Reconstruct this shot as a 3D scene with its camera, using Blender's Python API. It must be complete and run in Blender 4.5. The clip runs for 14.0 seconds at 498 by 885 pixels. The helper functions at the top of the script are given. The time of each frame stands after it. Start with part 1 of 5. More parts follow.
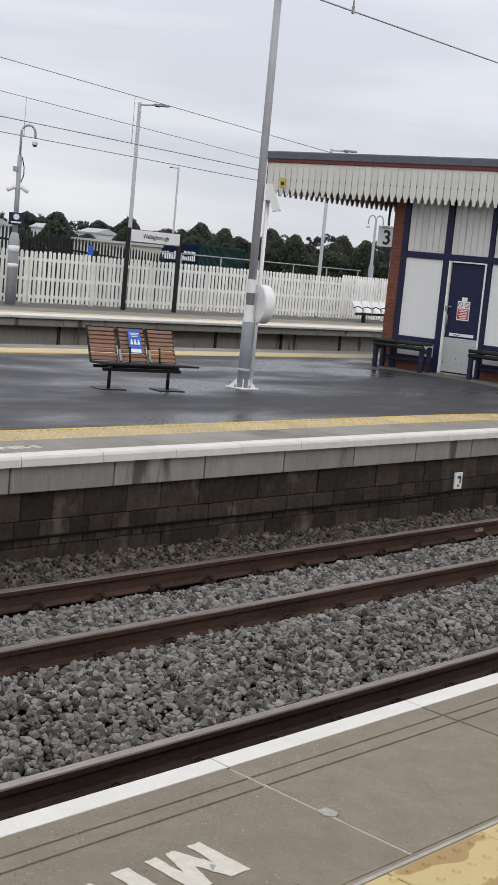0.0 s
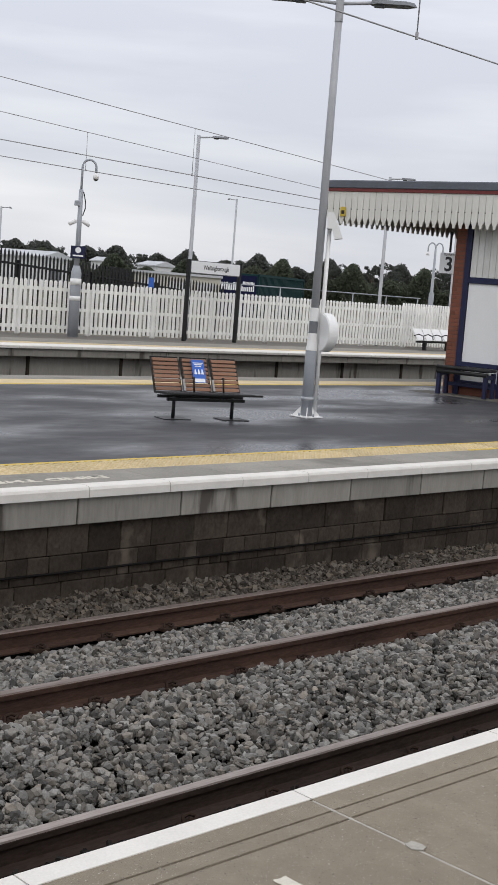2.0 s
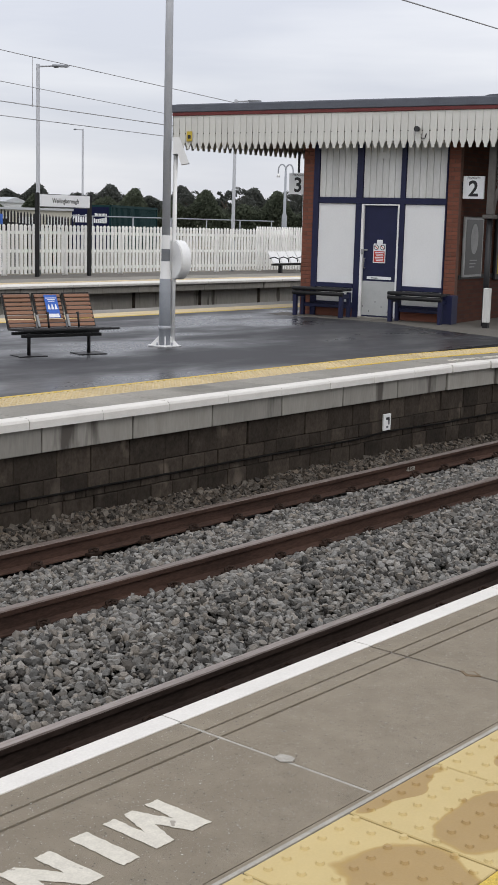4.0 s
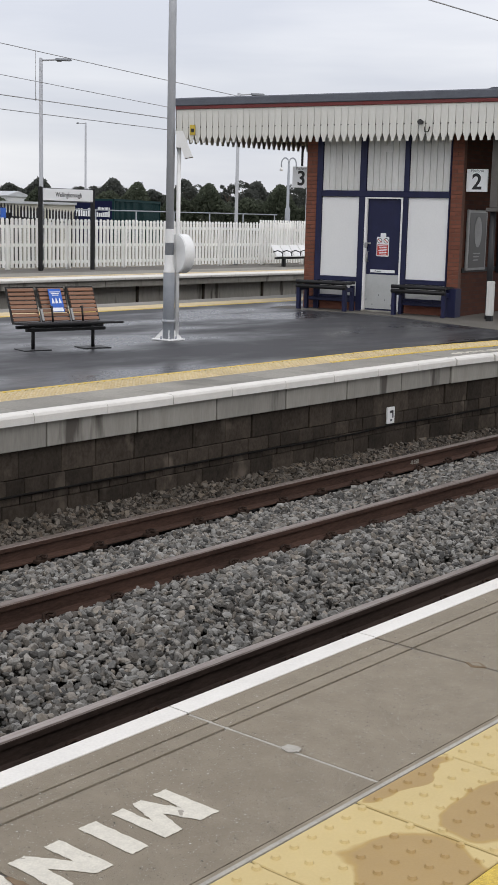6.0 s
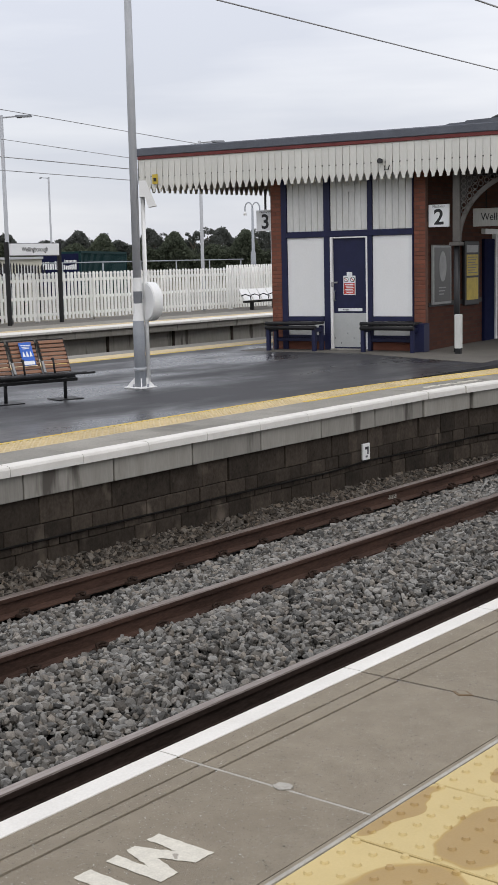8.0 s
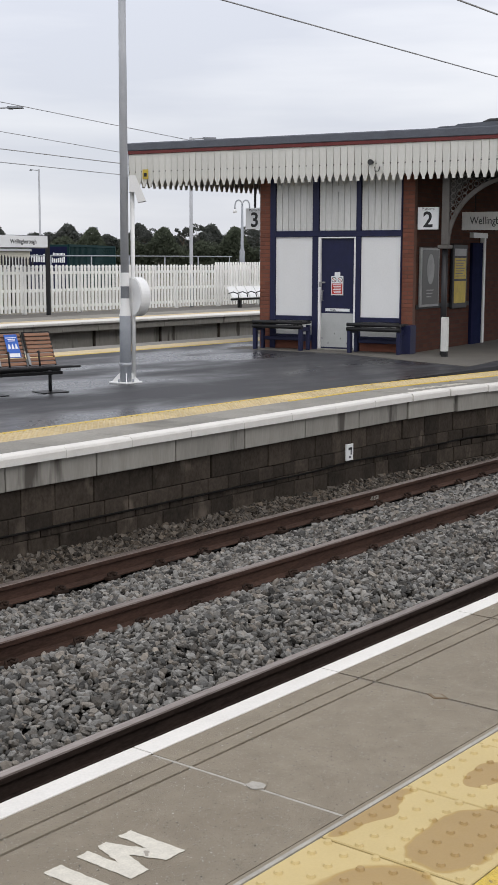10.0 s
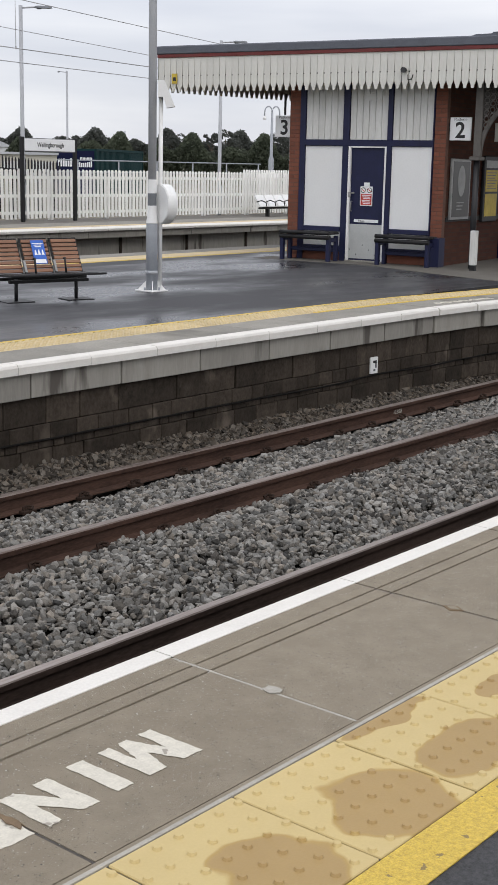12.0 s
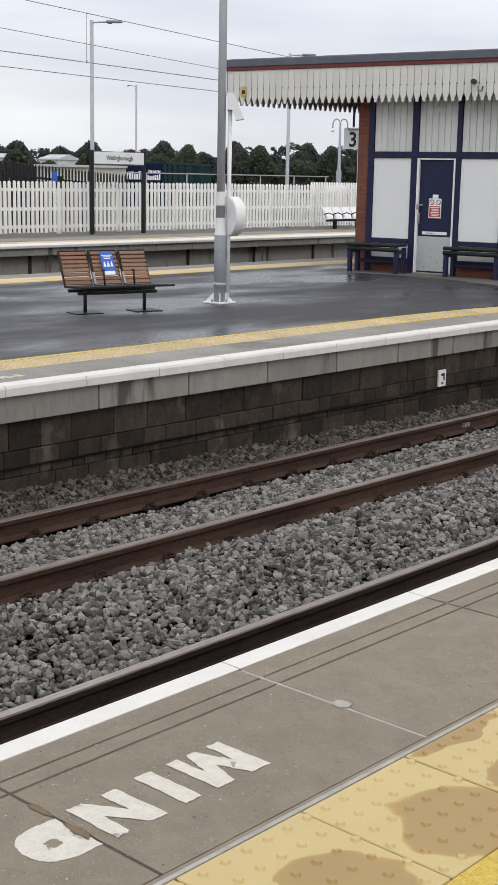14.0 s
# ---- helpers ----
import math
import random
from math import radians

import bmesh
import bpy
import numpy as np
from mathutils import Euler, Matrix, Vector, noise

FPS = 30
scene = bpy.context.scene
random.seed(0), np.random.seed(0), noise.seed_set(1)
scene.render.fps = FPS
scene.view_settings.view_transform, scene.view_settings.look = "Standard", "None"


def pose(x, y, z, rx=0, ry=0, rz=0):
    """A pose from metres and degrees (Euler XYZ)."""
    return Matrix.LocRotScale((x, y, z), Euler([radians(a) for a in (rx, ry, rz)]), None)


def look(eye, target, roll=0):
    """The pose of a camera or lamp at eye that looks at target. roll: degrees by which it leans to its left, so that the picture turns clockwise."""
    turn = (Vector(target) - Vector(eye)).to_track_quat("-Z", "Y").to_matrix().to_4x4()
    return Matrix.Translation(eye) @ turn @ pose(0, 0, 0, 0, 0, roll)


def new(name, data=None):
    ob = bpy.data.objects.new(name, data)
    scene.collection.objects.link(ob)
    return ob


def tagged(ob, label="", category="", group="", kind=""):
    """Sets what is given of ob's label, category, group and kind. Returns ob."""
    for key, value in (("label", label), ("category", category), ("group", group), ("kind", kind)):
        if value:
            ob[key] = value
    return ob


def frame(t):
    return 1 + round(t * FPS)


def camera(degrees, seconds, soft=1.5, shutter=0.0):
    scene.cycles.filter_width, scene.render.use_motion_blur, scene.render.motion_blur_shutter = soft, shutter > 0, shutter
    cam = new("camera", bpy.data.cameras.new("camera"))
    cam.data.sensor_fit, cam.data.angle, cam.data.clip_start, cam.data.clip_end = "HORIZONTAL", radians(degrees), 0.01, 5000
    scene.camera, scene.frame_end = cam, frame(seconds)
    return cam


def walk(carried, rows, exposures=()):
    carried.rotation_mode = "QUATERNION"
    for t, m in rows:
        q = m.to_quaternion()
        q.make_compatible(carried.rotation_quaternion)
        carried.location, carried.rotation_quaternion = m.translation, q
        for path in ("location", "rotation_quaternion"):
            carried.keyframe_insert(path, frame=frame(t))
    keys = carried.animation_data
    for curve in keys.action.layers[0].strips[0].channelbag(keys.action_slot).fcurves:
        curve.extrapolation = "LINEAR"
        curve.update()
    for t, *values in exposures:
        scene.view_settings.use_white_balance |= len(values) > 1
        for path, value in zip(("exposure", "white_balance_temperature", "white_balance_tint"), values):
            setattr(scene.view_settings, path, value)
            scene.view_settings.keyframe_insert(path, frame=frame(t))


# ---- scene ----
EXPOSURES = [(0.0, 0.03), (2.5, 0.02), (3.5, 0.08), (6.5, 0.09), (9.0, 0.10), (11.5, 0.16), (14.0, 0.19)]
cam = camera(21.763, 14.0, soft=1.1)
ROWS = [
    (0, -0.0040, -2.8403, 1.6372, -45.9642, -7.9567, -5.3331),
    (0.5, -0.0013, -2.8398, 1.6304, -45.1566, -9.5160, -4.1517),
    (0.9, -0.0099, -2.8099, 1.6252, -46.1568, -10.2020, -5.1797),
    (1, 0.0055, -2.8354, 1.6237, -45.9299, -8.6139, -5.1296),
    (1.4, 0.0041, -2.8174, 1.6232, -46.7024, -7.8349, -5.0834),
    (1.5, 0.0116, -2.8136, 1.6172, -45.9935, -6.5174, -3.9986),
    (2, -0.0127, -2.7621, 1.6114, -43.4142, -6.8472, -4.4198),
    (2.5, 0.0196, -2.7859, 1.6122, -43.6793, -9.2639, -3.3008),
    (3, 0.0271, -2.7435, 1.5957, -41.9678, -11.3280, -3.3630),
    (3.5, 0.0557, -2.7837, 1.5842, -47.0685, -9.8739, -0.8318),
    (4, 0.0461, -2.7894, 1.5966, -49.7820, -9.6309, -1.5218),
    (4.2, 0.0460, -2.7770, 1.6092, -49.8239, -8.6620, -1.9362),
    (6.3, 0.0080, -2.8090, 1.5960, -49.9000, -10.1900, -1.2500),
    (6.5, -0.0224, -2.8227, 1.6029, -50.9627, -10.0332, -1.0044),
    (7, -0.0184, -2.8399, 1.6055, -50.1135, -8.4582, -0.5158),
    (7.5, -0.0054, -2.8526, 1.5991, -49.4353, -8.4799, 1.9233),
    (8, 0.0004, -2.8204, 1.5878, -51.1255, -7.9675, 1.2921),
    (8.5, -0.0004, -2.8189, 1.5883, -51.4662, -8.8225, 0.6261),
    (9, 0.0078, -2.8109, 1.5862, -51.4571, -8.9336, 0.0705),
    (9.2, 0.0162, -2.8203, 1.5844, -51.4665, -7.6025, -0.0075),
    (11.3, -0.0121, -2.8294, 1.6051, -51.3776, -11.0210, -1.2259),
    (11.5, -0.0085, -2.8312, 1.6033, -50.5969, -11.6587, -1.4169),
    (12, -0.0249, -2.8564, 1.6038, -50.3577, -12.0530, -1.1661),
    (12.5, -0.0235, -2.8323, 1.5839, -50.3709, -10.7641, -1.9488),
    (13, -0.0437, -2.8493, 1.6002, -49.1242, -12.1583, -1.1077),
    (13.5, -0.0351, -2.8381, 1.5961, -46.8742, -11.4739, -0.5938),
    (14, -0.0200, -2.8294, 1.5956, -47.4491, -11.5674, -1.0523),
]
walk(cam, [(t, pose(x, y, z, 90 + pitch, roll, yaw)) for t, x, y, z, yaw, pitch, roll in ROWS], EXPOSURES)
# ---- world and light ----
world = bpy.data.worlds.new("overcast")
scene.world = world
world.use_nodes = True
wn, wl = world.node_tree.nodes, world.node_tree.links
wn.clear()
w_out, w_bg = wn.new("ShaderNodeOutputWorld"), wn.new("ShaderNodeBackground")
w_sky = wn.new("ShaderNodeTexSky")
w_sky.sky_type, w_sky.sun_disc = "NISHITA", False
w_sky.sun_elevation, w_sky.sun_rotation = radians(42), radians(200)
w_tc, w_map, w_noise, w_ramp = wn.new("ShaderNodeTexCoord"), wn.new("ShaderNodeMapping"), wn.new("ShaderNodeTexNoise"), wn.new("ShaderNodeValToRGB")
w_map.inputs["Scale"].default_value = (1.2, 1.2, 9.0)
w_noise.inputs["Scale"].default_value, w_noise.inputs["Detail"].default_value, w_noise.inputs["Roughness"].default_value = 1.6, 5, 0.5
w_ramp.color_ramp.elements[0].position, w_ramp.color_ramp.elements[0].color = 0.36, (0.648, 0.666, 0.738, 1)
w_ramp.color_ramp.elements[1].position, w_ramp.color_ramp.elements[1].color = 0.64, (0.90, 0.90, 0.928, 1)
w_scale, w_mix = wn.new("ShaderNodeVectorMath"), wn.new("ShaderNodeMix")
w_scale.operation = "SCALE"
w_scale.inputs["Scale"].default_value = 0.1
w_mix.data_type = "RGBA"
w_mix.inputs["Factor"].default_value = 0.9
wl.new(w_tc.outputs["Generated"], w_map.inputs["Vector"])
wl.new(w_map.outputs["Vector"], w_noise.inputs["Vector"])
wl.new(w_noise.outputs["Fac"], w_ramp.inputs["Fac"])
wl.new(w_sky.outputs["Color"], w_scale.inputs[0])
wl.new(w_scale.outputs["Vector"], w_mix.inputs["A"])
wl.new(w_ramp.outputs["Color"], w_mix.inputs["B"])
# an overcast dome is brighter overhead than near the horizon
w_sep, w_rise, w_lift = wn.new("ShaderNodeSeparateXYZ"), wn.new("ShaderNodeMapRange"), wn.new("ShaderNodeVectorMath")
w_rise.inputs["From Min"].default_value, w_rise.inputs["From Max"].default_value = 0.08, 0.55
w_rise.inputs["To Min"].default_value, w_rise.inputs["To Max"].default_value = 1.0, 1.5
w_lift.operation = "SCALE"
wl.new(w_tc.outputs["Generated"], w_sep.inputs["Vector"])
wl.new(w_sep.outputs["Z"], w_rise.inputs["Value"])
wl.new(w_mix.outputs["Result"], w_lift.inputs[0])
wl.new(w_rise.outputs["Result"], w_lift.inputs["Scale"])
wl.new(w_lift.outputs["Vector"], w_bg.inputs["Color"])
wl.new(w_bg.outputs["Background"], w_out.inputs["Surface"])
w_bg.inputs["Strength"].default_value = 1.0
sun_data = bpy.data.lights.new("sun", "SUN")
sun_data.energy, sun_data.angle, sun_data.color = 0.6, radians(35), (1.0, 0.94, 0.85)
sun = new("sun", sun_data)
sun.matrix_world = look((-10, -13, 17), (0, 0, 0))

# ---- materials ----
def mat(name, colour, rough=0.7, metal=0.0, dark=None, scale=8.0, fine=120.0, contrast=0.5, bump=0.2, stretch=(1, 1, 1), vary=0.0, island=0.0, rough2=None, wear=None, wear_at=0.62, spec=None, world=False, melt=0.025, tint=None):
    """Two scales of noise between two colours, fine relief, and a shift of brightness from piece to piece."""
    m = bpy.data.materials.new(name)
    m.use_nodes = True
    n, l = m.node_tree.nodes, m.node_tree.links
    b = n["Principled BSDF"]
    tc, mp = n.new("ShaderNodeTexCoord"), n.new("ShaderNodeMapping")
    mp.inputs["Scale"].default_value = stretch
    l.new(n.new("ShaderNodeNewGeometry").outputs["Position"] if world else tc.outputs["Object"], mp.inputs["Vector"])
    big, small = n.new("ShaderNodeTexNoise"), n.new("ShaderNodeTexNoise")
    for t, s, d in ((big, scale, 6), (small, fine, 3)):
        t.inputs["Scale"].default_value, t.inputs["Detail"].default_value, t.inputs["Roughness"].default_value = s, d, 0.6
        l.new(mp.outputs["Vector"], t.inputs["Vector"])
    add = n.new("ShaderNodeMath")
    add.operation = "MULTIPLY_ADD"
    add.inputs[1].default_value = 0.45
    l.new(small.outputs["Fac"], add.inputs[0])
    half = n.new("ShaderNodeMath")
    half.operation = "MULTIPLY"
    half.inputs[1].default_value = 0.55
    l.new(big.outputs["Fac"], half.inputs[0])
    l.new(half.outputs[0], add.inputs[2])
    ramp = n.new("ShaderNodeValToRGB")
    dark = dark or tuple(c * 0.7 for c in colour)
    ramp.color_ramp.elements[0].position, ramp.color_ramp.elements[1].position = 0.5 - 0.25 * contrast, 0.5 + 0.25 * contrast
    ramp.color_ramp.elements[0].color, ramp.color_ramp.elements[1].color = (*dark, 1), (*colour, 1)
    l.new(add.outputs[0], ramp.inputs["Fac"])
    out = ramp.outputs["Color"]
    if wear:
        wr, wm = n.new("ShaderNodeTexNoise"), n.new("ShaderNodeMix")
        wr.inputs["Scale"].default_value, wr.inputs["Detail"].default_value = scale * 0.45, 8
        l.new(mp.outputs["Vector"], wr.inputs["Vector"])
        edge = n.new("ShaderNodeMapRange")
        edge.inputs["From Min"].default_value, edge.inputs["From Max"].default_value = wear_at, wear_at + melt
        l.new(wr.outputs["Fac"], edge.inputs["Value"])
        wm.data_type = "RGBA"
        l.new(edge.outputs["Result"], wm.inputs["Factor"])
        l.new(out, wm.inputs["A"])
        wm.inputs["B"].default_value = (*wear, 1)
        out = wm.outputs["Result"]
    if vary or island:
        hsv, mr = n.new("ShaderNodeHueSaturation"), n.new("ShaderNodeMapRange")
        if vary:
            src = n.new("ShaderNodeObjectInfo").outputs["Random"]
        else:
            src = n.new("ShaderNodeNewGeometry").outputs["Random Per Island"]
        k = vary or island
        mr.inputs["To Min"].default_value, mr.inputs["To Max"].default_value = 1 - k, 1 + k
        l.new(src, mr.inputs["Value"])
        l.new(mr.outputs["Result"], hsv.inputs["Value"])
        l.new(out, hsv.inputs["Color"])
        out = hsv.outputs["Color"]
    if tint:
        geo, hop, frac, edge, tm = n.new("ShaderNodeNewGeometry"), n.new("ShaderNodeMath"), n.new("ShaderNodeMath"), n.new("ShaderNodeMapRange"), n.new("ShaderNodeMix")
        hop.operation, frac.operation, tm.data_type, tm.blend_type = "MULTIPLY", "FRACT", "RGBA", "MULTIPLY"
        hop.inputs[1].default_value = 37.7
        edge.inputs["From Min"].default_value, edge.inputs["From Max"].default_value = 0.3, 1.0
        l.new(geo.outputs["Random Per Island"], hop.inputs[0])
        l.new(hop.outputs[0], frac.inputs[0])
        l.new(frac.outputs[0], edge.inputs["Value"])
        l.new(edge.outputs["Result"], tm.inputs["Factor"])
        l.new(out, tm.inputs["A"])
        tm.inputs["B"].default_value = (*tint, 1)
        out = tm.outputs["Result"]
    l.new(out, b.inputs["Base Color"])
    b.inputs["Metallic"].default_value = metal
    if spec is not None:
        b.inputs["Specular IOR Level"].default_value = spec
    if rough2 is None:
        b.inputs["Roughness"].default_value = rough
    else:
        rr = n.new("ShaderNodeMapRange")
        rr.inputs["From Min"].default_value, rr.inputs["From Max"].default_value = 0.42, 0.6
        rr.inputs["To Min"].default_value, rr.inputs["To Max"].default_value = rough, rough2
        l.new(big.outputs["Fac"], rr.inputs["Value"])
        l.new(rr.outputs["Result"], b.inputs["Roughness"])
    if bump:
        bp = n.new("ShaderNodeBump")
        bp.inputs["Strength"].default_value, bp.inputs["Distance"].default_value = bump, 0.01
        l.new(add.outputs[0], bp.inputs["Height"])
        l.new(bp.outputs["Normal"], b.inputs["Normal"])
    return m


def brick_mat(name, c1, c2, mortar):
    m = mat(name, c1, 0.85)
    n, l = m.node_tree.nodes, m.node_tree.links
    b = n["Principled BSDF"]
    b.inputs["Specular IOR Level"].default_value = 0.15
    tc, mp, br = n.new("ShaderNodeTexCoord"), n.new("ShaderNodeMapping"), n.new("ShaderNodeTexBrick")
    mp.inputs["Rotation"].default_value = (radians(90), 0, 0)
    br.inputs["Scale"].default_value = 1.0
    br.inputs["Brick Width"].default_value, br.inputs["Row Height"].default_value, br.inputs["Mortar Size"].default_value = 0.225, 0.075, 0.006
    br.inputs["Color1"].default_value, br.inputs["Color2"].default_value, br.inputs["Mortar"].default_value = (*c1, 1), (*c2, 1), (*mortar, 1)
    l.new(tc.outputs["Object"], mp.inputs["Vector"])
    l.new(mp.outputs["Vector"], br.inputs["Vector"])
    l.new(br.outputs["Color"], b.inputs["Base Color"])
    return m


DAMP = ((2.60, -1.185, 0.215, 0.175), (3.07, -1.195, 0.250, 0.130), (3.03, -0.888, 0.235, 0.050), (2.17, -1.190, 0.165, 0.165), (3.49, -1.02, 0.105, 0.060), (1.70, -1.16, 0.17, 0.15), (3.80, -1.15, 0.2, 0.13))


def damp_mat(m):
    """Darker damp patches drying on the paving, each an uneven oval with a tide edge."""
    n, l = m.node_tree.nodes, m.node_tree.links
    b = n["Principled BSDF"]
    geo, nz, off, warp = n.new("ShaderNodeNewGeometry"), n.new("ShaderNodeTexNoise"), n.new("ShaderNodeVectorMath"), n.new("ShaderNodeVectorMath")
    nz.inputs["Scale"].default_value, nz.inputs["Detail"].default_value, nz.inputs["Roughness"].default_value = 6.0, 2, 0.5
    off.operation, warp.operation = "SUBTRACT", "MULTIPLY_ADD"
    off.inputs[1].default_value, warp.inputs[1].default_value = (0.5, 0.5, 0.5), (0.16, 0.16, 0.0)
    l.new(geo.outputs["Position"], nz.inputs["Vector"])
    l.new(nz.outputs["Color"], off.inputs[0])
    l.new(off.outputs["Vector"], warp.inputs[0])
    l.new(geo.outputs["Position"], warp.inputs[2])
    low = None
    for x, y, rx, ry in DAMP:
        mp, ln = n.new("ShaderNodeMapping"), n.new("ShaderNodeVectorMath")
        mp.inputs["Location"].default_value, mp.inputs["Scale"].default_value = (-x / rx, -y / ry, 0), (1 / rx, 1 / ry, 0)
        ln.operation = "LENGTH"
        l.new(warp.outputs["Vector"], mp.inputs["Vector"])
        l.new(mp.outputs["Vector"], ln.inputs[0])
        if low is None:
            low = ln.outputs["Value"]
        else:
            mn = n.new("ShaderNodeMath")
            mn.operation = "MINIMUM"
            l.new(low, mn.inputs[0])
            l.new(ln.outputs["Value"], mn.inputs[1])
            low = mn.outputs[0]
    ramp, mix = n.new("ShaderNodeValToRGB"), n.new("ShaderNodeMix")
    e = ramp.color_ramp.elements
    e[0].position, e[0].color = 0.86, (0.67, 0.58, 0.50, 1)
    e[1].position, e[1].color = 1.0, (1, 1, 1, 1)
    tide = e.new(0.93)
    tide.color = (0.74, 0.64, 0.44, 1)
    mix.data_type, mix.blend_type = "RGBA", "MULTIPLY"
    mix.inputs["Factor"].default_value = 1.0
    src = b.inputs["Base Color"].links[0].from_socket
    l.new(low, ramp.inputs["Fac"])
    l.new(src, mix.inputs["A"])
    l.new(ramp.outputs["Color"], mix.inputs["B"])
    l.new(mix.outputs["Result"], b.inputs["Base Color"])
    return m


